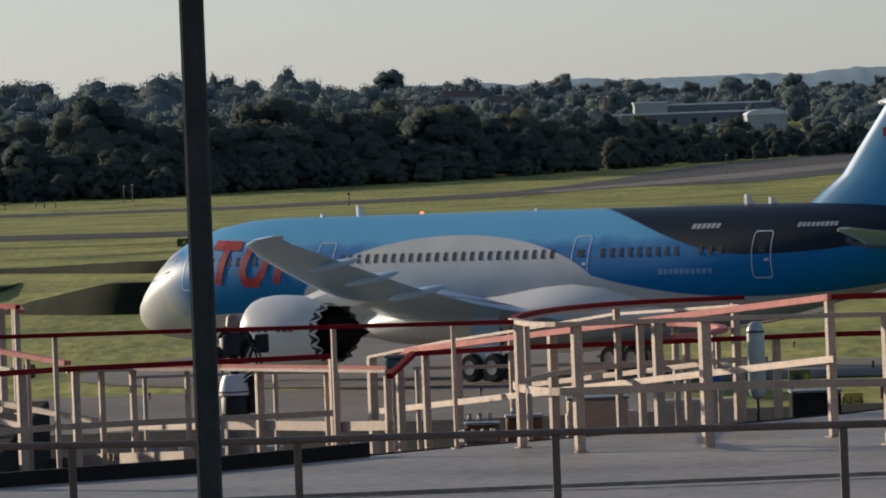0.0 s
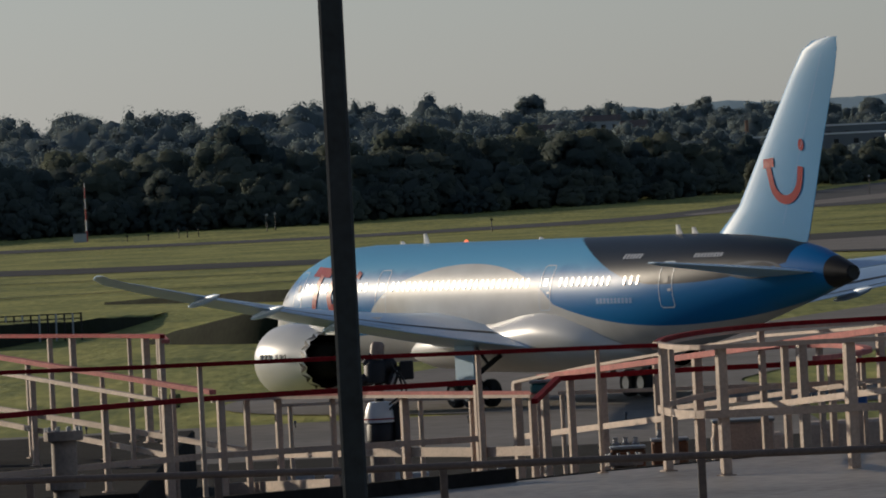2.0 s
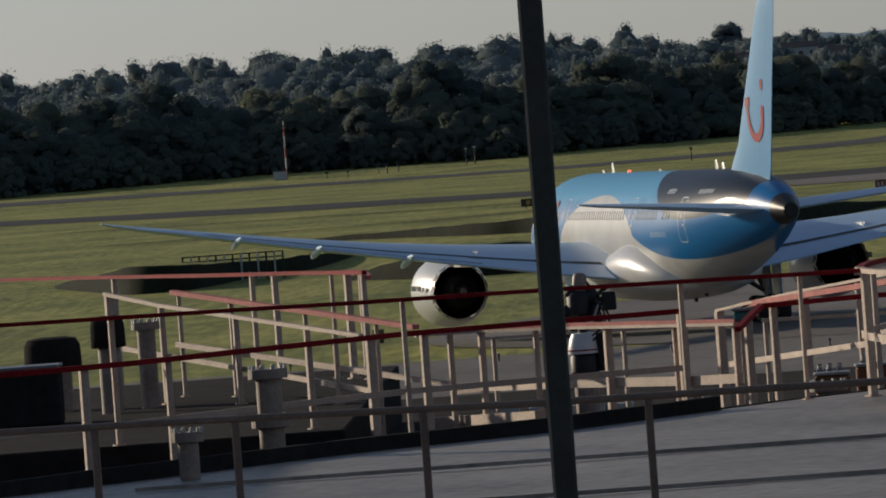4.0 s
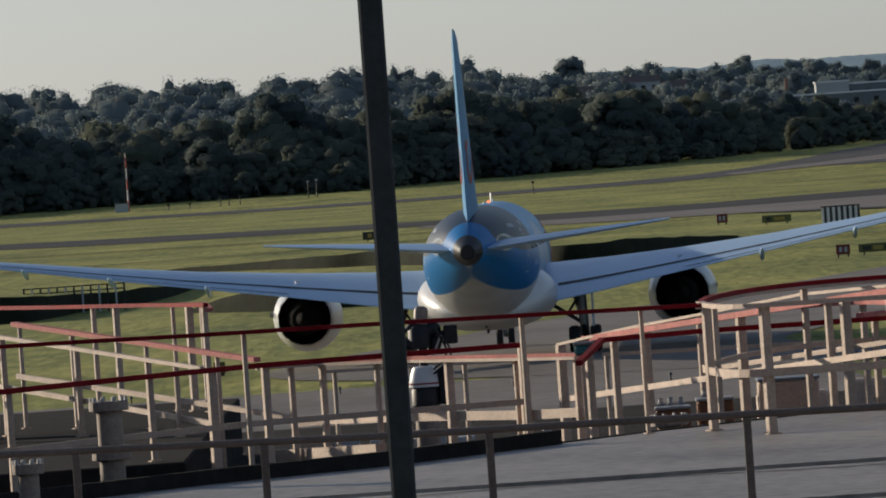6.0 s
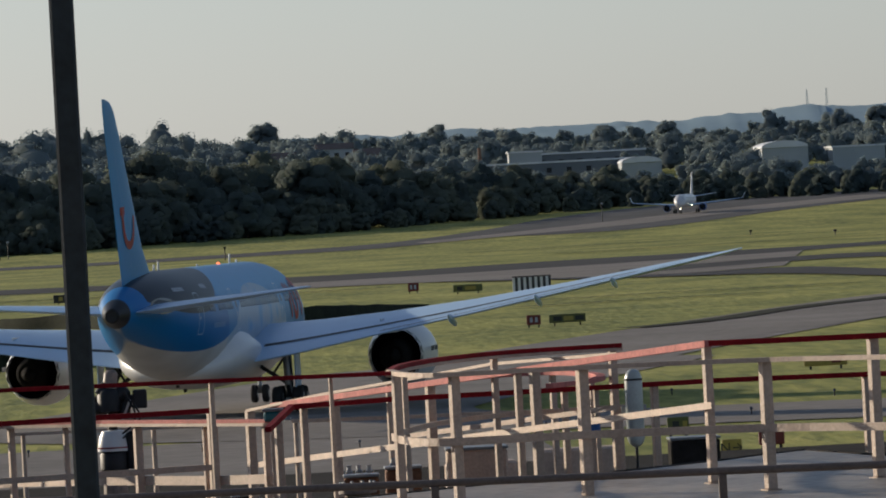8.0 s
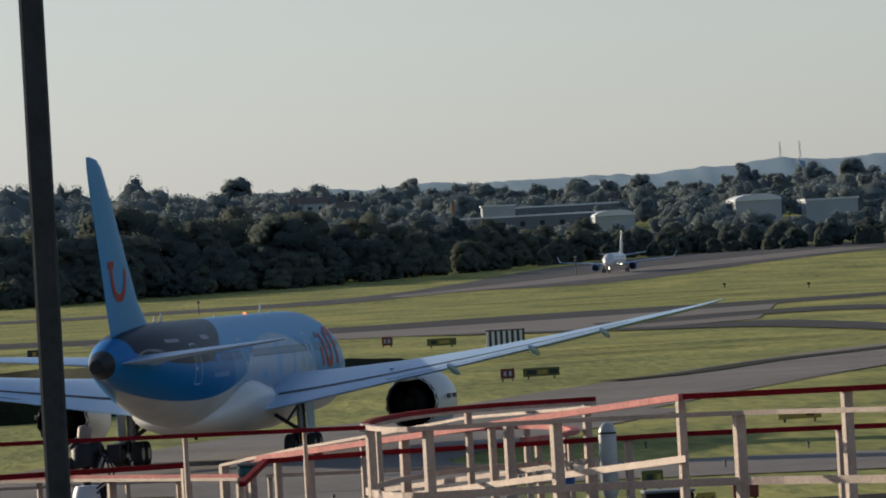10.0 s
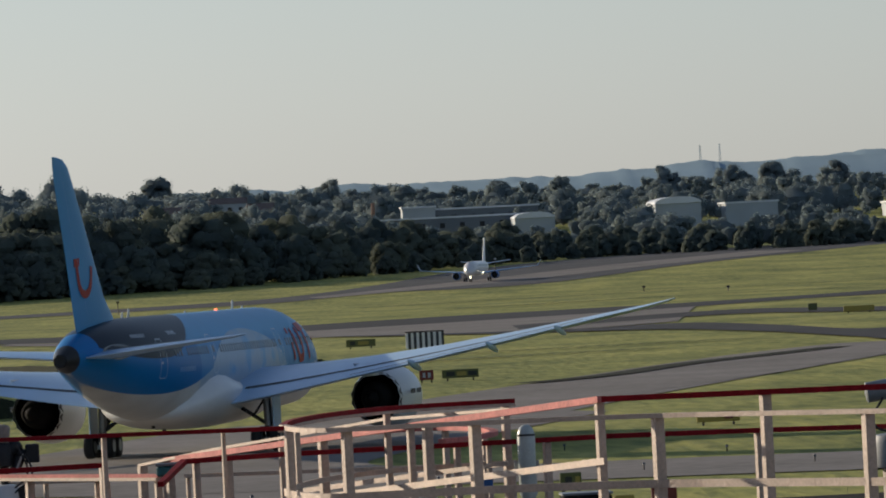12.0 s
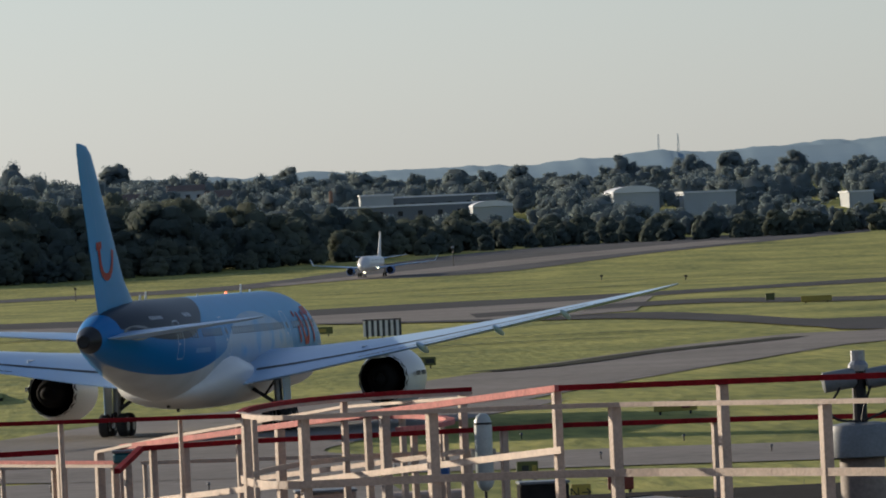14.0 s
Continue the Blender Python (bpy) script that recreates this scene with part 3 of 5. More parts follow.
def hall(name, label, az, d, w, l, h, wall, roof_kind="gable", zbase=None):
    x, y = polar(az, d)
    z = ground_z(x, y) if zbase is None else zbase
    t = thing(name, label, "building", Matrix.Translation((x, y, z)))
    bm = bmesh.new()
    add_box(bm, (-w / 2, -l / 2, -6), (w / 2, l / 2, h))
    part("wall", bm, wall, t)
    bm = bmesh.new()
    if roof_kind == "vault":
        n = 12
        rings = []
        for yy in (-l / 2 - 0.5, l / 2 + 0.5):
            r = [(-w / 2 * math.cos(math.pi * k / n) * 1.03, yy, h + 0.02 + 0.15 * w * math.sin(math.pi * k / n)) for k in range(n + 1)]
            rings.append(r)
        add_loft(bm, rings)
    elif roof_kind == "flat":
        add_box(bm, (-w / 2 - 0.4, -l / 2 - 0.4, h + 0.02), (w / 2 + 0.4, l / 2 + 0.4, h + 0.6))
    else:
        k = 0.5 * min(w, l) * 0.55
        add_loft(bm, [[(x2, -l / 2 - 0.4, h + 0.02), (x2, l / 2 + 0.4, h + 0.02), (x2, 0, h + k)] for x2 in (-w / 2 - 0.4, w / 2 + 0.4)])
    part("roof", bm, TILE if roof_kind == "gable" else ROOF_PALE, t)
    n = max(2, int(w / 6)) if w > 20 or roof_kind == "gable" else 0
    for k in range(n):
        bm = bmesh.new()
        xx = -w / 2 + w * (k + 0.5) / n
        add_box(bm, (xx - 0.8, -l / 2 - 0.12, h * 0.55), (xx + 0.8, -l / 2 + 0.05, h * 0.78))
        part("window", bm, GLASS, t)
    return t


def build_buildings():
    hall("warehouse", "pale vaulted industrial hall among trees", 3.53, 2620, 13, 30, 5, WALL_PALE, "vault", 13.6)
    hall("factory", "long low grey factory with a row of windows", 2.95, 2640, 52, 20, 7, WALL_GREY, "flat", 13)
    hall("factory", "long low grey factory with a pale roof", 3.1, 2700, 44, 20, 8, WALL_GREY, "flat", 15)
    hall("workshop", "small pale workshop with a flat roof", 2.72, 2690, 11, 12, 7, WALL_PALE, "flat", 17)
    hall("depot", "large pale hall with a curved roof", 4.54, 2640, 15, 40, 4.5, WALL_PALE, "vault", 16.5)
    hall("depot", "wide pale hall with a flat roof", 5.07, 2640, 17, 30, 5, WALL_PALE, "flat", 15.0)
    hall("depot", "long white-roofed hall beyond the trees", 6.14, 2660, 8, 30, 3.4, WALL_PALE, "flat", 14.5)
    hall("depot", "low white-roofed building behind the belt", 0.45, 2560, 14, 14, 7, WALL_PALE, "flat", 15)
    for a in (1.32, 1.42):
        hall("house", "pale house with a tiled gable roof", a, 2900, 8, 9, 6, WALL_PALE, "gable", 24)
    hall("house", "white house half hidden among trees", -4.33, 2300, 7, 8, 6, WALL_PALE, "gable", 9)
    for k, a in enumerate((1.0, 1.6, -0.3)):
        hall("house", "brick house with a tiled gable roof", a, 2850, 9, 9, 6, BRICK, "gable", 21)
    x, y = polar(2.4, 2600)
    t = thing("chimney", "slender brick chimney beside the factory", "chimney", Matrix.Translation((x, y, 8)))
    bm = bmesh.new()
    add_tube(bm, (0, 0, 0), (0, 0, 18), 0.9, 0.6, 10)
    part("shaft", bm, BRICK, t)
    for a in (4.75, 4.89):
        x, y = polar(a, 4400)
        t = thing("lattice_mast", "thin lattice mast on the far hill", "mast", Matrix.Translation((x, y, 36)), "hill masts")
        bm = bmesh.new()
        for s in (-1, 1):
            add_bar(bm, (s * 1.2, 0, -8), (s * 0.2, 0, 23), 0.22, 0.22)
        for k in range(8):
            add_bar(bm, (-0.9 + k * 0.1, 0, k * 2.7), (0.9 - k * 0.1, 0, k * 2.7 + 2.4), 0.14, 0.14)
        # mast takes the hills' hazed colour
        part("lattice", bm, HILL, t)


# ---- airfield furniture ----
def board_sign(x, y, w, h, z0, face, label, bars=()):
    t = thing("taxiway_sign", label, "sign", Matrix.Translation((x, y, ground_z(x, y))), "airfield signs")
    bm = add_box(bmesh.new(), (-w / 2, 0, z0), (w / 2, 0.25, z0 + h), 0.04)
    part("panel", bm, face, t)
    for s in (-0.35, 0.35):
        part("leg", add_box(bmesh.new(), (s * w - 0.06, 0.08, 0), (s * w + 0.06, 0.18, z0 + 0.05)), DARK, t)
    for bx, bw, m in bars:
        part("marking", add_box(bmesh.new(), (bx - bw / 2, -0.02, z0 + h * 0.25), (bx + bw / 2, -0.004, z0 + h * 0.75)), m, t)
    return t


def build_signs():
    board_sign(30.5, 930, 1.25, 1.0, 0.25, SIGN_RED, "small red mandatory sign on short legs in grass", ((-0.25, 0.25, PALE_INK), (0.2, 0.25, PALE_INK)))
    board_sign(35.6, 900, 3.3, 0.8, 0.25, SIGN_GREEN, "dark olive direction sign board in grass", ((-0.9, 0.6, SIGN_BLACK), (0.3, 1.2, YELLOW)))
    board_sign(31.0, 652, 1.15, 0.8, 0.25, SIGN_RED, "small red mandatory sign on short legs in grass", ((-0.2, 0.22, PALE_INK), (0.22, 0.22, PALE_INK)))
    board_sign(33.9, 655, 3.0, 0.7, 0.25, SIGN_GREEN, "olive direction sign with yellow panels in grass", ((-0.8, 0.7, SIGN_BLACK), (0.1, 0.8, YELLOW), (1.0, 0.7, SIGN_BLACK)))
    board_sign(-10, 1010, 4.2, 1.0, 0.25, SIGN_BLACK, "black direction sign board in far grass", ((-1.2, 0.5, YELLOW),))
    board_sign(103, 1010, 3.9, 0.7, 0.2, YELLOW, "long low yellow marker board in grass")
    board_sign(101, 1050, 1.2, 0.9, 0.2, SIGN_GREEN, "squat olive cabinet-like sign in grass")
    board_sign(38.5, 460, 2.5, 0.6, 0.2, YELLOW, "low yellow-brown sign board at the taxiway edge", ((0.6, 0.5, SIGN_RED),))
    board_sign(25.0, 327, 1.05, 0.75, 0.25, SIGN_RED, "dark red sign box beside the service road", ((0.0, 0.2, DARK),))
    board_sign(22.7, 350, 0.95, 0.72, 0.2, SIGN_GREEN, "small olive and black sign with a dark top box", ((-0.1, 0.3, SIGN_BLACK), (0.3, 0.2, YELLOW)))
    t = board_sign(23.0, 322, 0.8, 0.62, 0.1, YELLOW, "yellow and black arrow sign with a letter", ((9, 0.01, SIGN_BLACK),))
    text = bpy.data.curves.new("arrow_text", "FONT")
    text.body, text.size, text.align_x, text.extrude = "N\u2192", 0.55, "CENTER", 0.005
    text.materials.append(SIGN_BLACK)
    ob = new("lettering", text)
    ob.parent = t
    ob.matrix_basis = pose(0, -0.012, 0.2, 90, 0, 0)
    # chequered obstacle board
    t = thing("banded_board", "black and white banded board on posts in grass", "board", Matrix.Translation((41.0, 862, 0)))
    part("panel", add_box(bmesh.new(), (-2.05, 0, 0.2), (2.05, 0.2, 1.9), 0.03), ZEBRA, t)
    part("top_rail", add_box(bmesh.new(), (-2.1, -0.03, 1.92), (2.1, 0.23, 2.05)), DARK, t)
    for s in (-1.6, 0, 1.6):
        part("leg", add_box(bmesh.new(), (s - 0.08, 0.21, 0), (s + 0.08, 0.33, 1.8)), DARK, t)
    # rail of a little bridge over the gully
    t = thing("culvert_railing", "low pale-posted railing over the dark gully", "railing", Matrix.Translation((-30.9, 640, 0)))
    for k in range(13):
        x = -4.0 + 8.0 * k / 12
        part("post", add_box(bmesh.new(), (x - 0.07, -0.05, 0.0), (x + 0.07, 0.05, 2.15)), WALL_PALE if k % 2 else DARK, t)
    for z in (1.75, 2.15):
        part("rail", add_box(bmesh.new(), (-4.1, 0.06, z - 0.05), (4.1, 0.12, z + 0.05)), DARK, t)
    t = thing("field_cabinet", "small dark olive cabinet standing on the grass", "cabinet", Matrix.Translation((-13.0, 421, 0)))
    part("case", add_box(bmesh.new(), (-0.3, -0.2, 0.1), (0.3, 0.2, 0.72), 0.03), SIGN_GREEN, t)
    part("foot", add_box(bmesh.new(), (-0.25, -0.15, 0), (0.25, 0.15, 0.1)), DARK, t)
    # far mast with a hut
    x, y = polar(-2.335, 1860)
    t = thing("banded_mast", "slim red and white banded mast at a hut", "mast", Matrix.Translation((x, y, ground_z(x, y))))
    part("pole", add_tube(bmesh.new(), (0, 0, 0), (0, 0, 13.5), 0.22, 0.12, 8), MAST_BANDS, t)
    for z in (4, 8, 12):
        part("crossarm", add_bar(bmesh.new(), (-0.5, 0, z), (0.5, 0, z), 0.1, 0.1), STEEL, t)
    t = thing("equipment_hut", "low pale equipment hut at the mast", "hut", Matrix.Translation((x - 1.4, y - 4, ground_z(x, y))))
    part("wall", add_box(bmesh.new(), (-1.5, -1.2, 0), (1.5, 1.2, 1.9), 0.05), WALL_PALE, t)
    part("roof", add_box(bmesh.new(), (-1.65, -1.35, 1.91), (1.65, 1.35, 2.1), 0.04), WALL_GREY, t)
    # low frames and marker posts near the far edge
    for k, (a, d, h) in enumerate(((-1.62, 1840, 1.7), (-1.68, 1840, 2.0), (-1.54, 1845, 1.8), (-1.9, 1830, 1.0), (-2.05, 1832, 1.0), (-1.05, 1880, 3.6), (-0.99, 1885, 3.8), (0.55, 1700, 2.4), (3.25, 1970, 4.5), (4.3, 1600, 0.7), (4.9, 1500, 0.6))):
        x, y = polar(a, d)
        t = thing("marker_post", "short dark marker post with a small light box", "marker post", Matrix.Translation((x, y, ground_z(x, y))), "marker posts")
        part("post", add_tube(bmesh.new(), (0, 0, 0), (0, 0, h), 0.12, 0.1, 8), DARK, t)
        part("light_box", add_box(bmesh.new(), (-0.3, -0.15, h), (0.3, 0.15, h + 0.4), 0.04), WALL_PALE if k in (5, 6, 8) else DARK, t)
    # taxiway edge lights
    light = thing("edge_light", "small black taxiway edge light on a stem", "edge light", Matrix.Translation((24, 401, 0.0)), "edge lights")
    part("stem", add_tube(bmesh.new(), (0, 0, 0), (0, 0, 0.22), 0.035, 0.035, 8), DARK, light)
    part("lamp", add_lathe(bmesh.new(), [(0.22, 0.05), (0.25, 0.08), (0.32, 0.07), (0.36, 0.03)], n=10), INK, light)
    for x, y in ((28, 378), (34, 402), (44, 400), (55, 399), (18, 372), (-6, 372), (-16, 380), (2, 366), (9, 359), (27, 420), (36, 377)):
        copy_thing(light, Matrix.Translation((x, y, 0.05)))


# ---- the airliner: origin on the ground between the main wheels, nose to +Y ----
GEAR = 28.4
BODY = ((0.0, 0.03, 3.47, 3.40), (0.12, 0.5, 3.95, 2.98), (0.5, 1.0, 4.45, 2.62), (1.2, 1.48, 5.1, 2.36), (2.1, 1.9, 5.9, 2.2), (3.1, 2.22, 6.62, 2.12),
        (4.4, 2.5, 7.22, 2.08), (6.0, 2.7, 7.64, 2.06), (8.0, 2.84, 7.92, 2.06), (10.0, 2.885, 8.0, 2.06), (16, 2.885, 8.0, 2.06), (22, 2.885, 8.0, 2.06), (28, 2.885, 8.0, 2.06), (34, 2.885, 8.0, 2.06),
        (37, 2.88, 8.0, 2.12), (39.5, 2.85, 8.0, 2.3), (42, 2.75, 8.0, 2.62), (45, 2.5, 7.98, 3.15), (48, 2.12, 7.88, 3.76), (51, 1.62, 7.62, 4.38), (53.5, 1.1, 7.2, 4.92), (55.4, 0.66, 6.68, 5.34), (56.2, 0.45, 6.42, 5.52), (56.55, 0.36, 6.3, 5.58))


def body_at(a, table=BODY):
    for p, q in zip(table, table[1:]):
        if a <= q[0]:
            f = (a - p[0]) / (q[0] - p[0])
            return [p[i] + (q[i] - p[i]) * f for i in (1, 2, 3)]
    return table[-1][1:]


def skin(a, z, side, lift=0.0, table=BODY, gear=GEAR):
    """A point on the body's skin, a behind the nose and z up, on side +1 (right) or -1 (left)."""
    hw, top, bot = body_at(a, table)
    c, r = (top + bot) / 2, (top - bot) / 2
    k = max(-0.98, min(0.98, (z - c) / r))
    n = Vector((math.sqrt(1 - k * k) / hw, 0, k / r)).normalized()
    return Vector((side * (hw * math.sqrt(1 - k * k) + n.x * lift), gear - a, z + n.z * lift))


def fuselage(table, gear, n=40):
    bm = bmesh.new()
    fine = []
    for p, q in zip(table, table[1:]):
        k = max(1, int((q[0] - p[0]) / 1.2))
        fine += [[p[i] + (q[i] - p[i]) * j / k for i in range(4)] for j in range(k)]
    fine.append(table[-1])
    rings = []
    for a, hw, top, bot in fine:
        c, r = (top + bot) / 2, (top - bot) / 2
        rings.append([(hw * math.cos(k * math.tau / n), gear - a, c + r * math.sin(k * math.tau / n)) for k in range(n)])
    return add_loft(bm, rings[::-1])


def airfoil(le, chord, x, z, thick, gear, n=9, vertical=False):
    """A closed section: le metres behind the nose, at span x; thickness as a share of the chord."""
    up, low = [], []
    for k in range(n + 1):
        c = (1 - math.cos(math.pi * k / n)) / 2
        t = 5 * thick * (0.2969 * math.sqrt(c) - 0.126 * c - 0.3516 * c * c + 0.2843 * c ** 3 - 0.1015 * c ** 4) + 0.0015
        up.append((c, t))
        low.append((c, -t * 0.75 if not vertical else -t))
    pts = up + low[-1:0:-1]
    if vertical:
        return [(x + t * chord, gear - le - c * chord, z) for c, t in pts]
    return [(x, gear - le - c * chord, z + t * chord) for c, t in pts]


def ribbon(bm, pts, normal_lift, width, side, table=BODY):
    """A thin proud strip along skin points (a, z)."""
    for (a0, z0), (a1, z1) in zip(pts, pts[1:]):
        d = Vector((a1 - a0, z1 - z0))
        if d.length < 1e-6:
            continue
        d.normalize()
        o = Vector((-d.y, d.x)) * width / 2
        e = d * width * 0.3
        q = [(a0 - e.x + o.x, z0 - e.y + o.y), (a1 + e.x + o.x, z1 + e.y + o.y), (a1 + e.x - o.x, z1 + e.y - o.y), (a0 - e.x - o.x, z0 - e.y - o.y)]
        vs = [bm.verts.new(skin(a, z, side, normal_lift, table)) for a, z in q]
        bm.faces.new(vs)
    return bm


def skin_strip(line, width, lift, side):
    """One unbroken painted strip along skin points (a, z)."""
    bm = bmesh.new()
    rims = []
    for k, (a, z) in enumerate(line):
        (a0, z0), (a1, z1) = line[max(0, k - 1)], line[min(len(line) - 1, k + 1)]
        d = Vector((a1 - a0, z1 - z0)).normalized() * width / 2
        rims.append((bm.verts.new(skin(a - d.y, z + d.x, side, lift)), bm.verts.new(skin(a + d.y, z - d.x, side, lift))))
    for p, q in zip(rims, rims[1:]):
        bm.faces.new((p[0], q[0], q[1], p[1]))
    return bm


def spline(p, q, n=6):
    return [(p[0] + (q[0] - p[0]) * k / n, p[1] + (q[1] - p[1]) * k / n) for k in range(n + 1)]


WING = ((2.3, 17.2, 14.6, 3.15, 0.13), (6.0, 19.9, 12.2, 3.62, 0.12), (9.9, 22.6, 9.5, 4.2, 0.11), (15, 26.3, 7.3, 4.95, 0.105), (20, 29.9, 5.7, 5.75, 0.10), (25, 33.5, 4.2, 6.6, 0.095), (28.2, 36.1, 2.9, 7.15, 0.09), (29.5, 38.0, 1.75, 7.4, 0.09), (30.25, 39.9, 0.75, 7.55, 0.09))


def wing_at(b):
    for p, q in zip(WING, WING[1:]):
        if b <= q[0]:
            f = (b - p[0]) / (q[0] - p[0])
            return [p[i] + (q[i] - p[i]) * f for i in range(1, 5)]
    return WING[-1][1:]


def wing_twist(b, le, ch, a):
    """Rise of a chordwise place by the wing's incidence, which washes out towards the tip."""
    inc = float(np.interp(b, (2.3, 10, 15, 20, 25, 30), (5.0, 4.5, 3.6, 2.5, 1.2, 0.0)))
    return math.tan(radians(inc)) * (le + 0.62 * ch - a)


def wing_top(b, c):
    le, ch, z, th = wing_at(b)
    z += wing_twist(b, le, ch, le + c * ch)
    t = 5 * th * (0.2969 * math.sqrt(c) - 0.126 * c - 0.3516 * c * c + 0.2843 * c ** 3 - 0.1015 * c ** 4) + 0.0015
    return le + c * ch, z + t * ch


def wheel(parent, x, y, r, w):
    m = Matrix.Translation((x, y, r + 0.05)) @ Matrix.Rotation(radians(90), 4, "Y")
    t = smooth(part("wheel", add_lathe(bmesh.new(), [(-w / 2, r * 0.55), (-w / 2, r * 0.88), (-w * 0.3, r), (w * 0.3, r), (w / 2, r * 0.88), (w / 2, r * 0.55)], m, 20), RUBBER, parent))
    part("rim", add_lathe(bmesh.new(), [(-w * 0.52, r * 0.25), (-w * 0.53, r * 0.5), (w * 0.53, r * 0.5), (w * 0.52, r * 0.25)], m, 14), STEEL, t)


def engine(parent, side, b, a0, z, r, length, gear, white, chevrons=True):
    """A turbofan: cowl with a rounded lip, dark fan and duct, zigzag nozzle edge, hot core and plug."""
    m = Matrix.Translation((side * b, gear - a0, z)) @ Matrix.Rotation(radians(90), 4, "X")
    cowl = bmesh.new()
    n = 32
    prof = [(0.35, 0.80), (0.08, 0.835), (0.0, 0.87), (0.06, 0.91), (0.3, 0.955), (0.9, 0.995), (1.7, 1.0), (2.8, 0.97), (3.9, 0.88), (length * 0.93, 0.79)]
    rings = [[cowl.verts.new(m @ Vector((f * r * math.cos(k * math.tau / n), f * r * math.sin(k * math.tau / n), zz))) for k in range(n)] for zz, f in prof]
    tip = []
    for k in range(n):
        zz = length + (0.22 if k % 2 else -0.12) * chevrons
        f = 0.76
        tip.append(cowl.verts.new(m @ Vector((f * r * math.cos(k * math.tau / n), f * r * math.sin(k * math.tau / n), zz))))
    rings.append(tip)
    for p, q in zip(rings, rings[1:]):
        for k in range(n):
            cowl.faces.new((p[k], p[(k + 1) % n], q[(k + 1) % n], q[k]))
    nac = smooth(part("engine_cowl", cowl, white, parent), 50)
    duct = bmesh.new()
    add_lathe(duct, [(length * 0.9, r * 0.755), (length * 0.6, r * 0.74), (length * 0.45, r * 0.5)], m, n, False)
    smooth(part("nozzle_duct", duct, EXHAUST_BLACK, nac))
    if chevrons:
        edge = bmesh.new()
        for k in range(0, n, 2):
            c = [(k, length * 0.9, 0.80), (k + 1, length + 0.21, 0.765), (k + 2, length * 0.9, 0.80)]
            vs = [edge.verts.new(m @ Vector(((f * r + 0.012) * math.cos(q * math.tau / n), (f * r + 0.012) * math.sin(q * math.tau / n), zz))) for q, zz, f in c]
            edge.faces.new(vs)
        part("nozzle_edge", edge, DARK, nac)
    fan = bmesh.new()
    add_lathe(fan, [(0.2, 0.02), (0.45, r * 0.22), (0.8, r * 0.3), (0.82, r * 0.8), (0.9, r * 0.8)], m, n)
    part("fan", fan, DARK, nac)
    core = bmesh.new()
    add_lathe(core, [(length * 0.5, r * 0.52), (length * 0.95, r * 0.5), (length * 1.2, r * 0.36), (length * 1.22, r * 0.3)], m, 24)
    smooth(part("core_nozzle", core, EXHAUST_BLACK, nac))
    plug = bmesh.new()
    add_lathe(plug, [(length * 1.1, r * 0.27), (length * 1.26, r * 0.2), (length * 1.42, r * 0.03)], m, 20)
    smooth(part("exhaust_plug", plug, EXHAUST_BLACK, nac))
    return nac


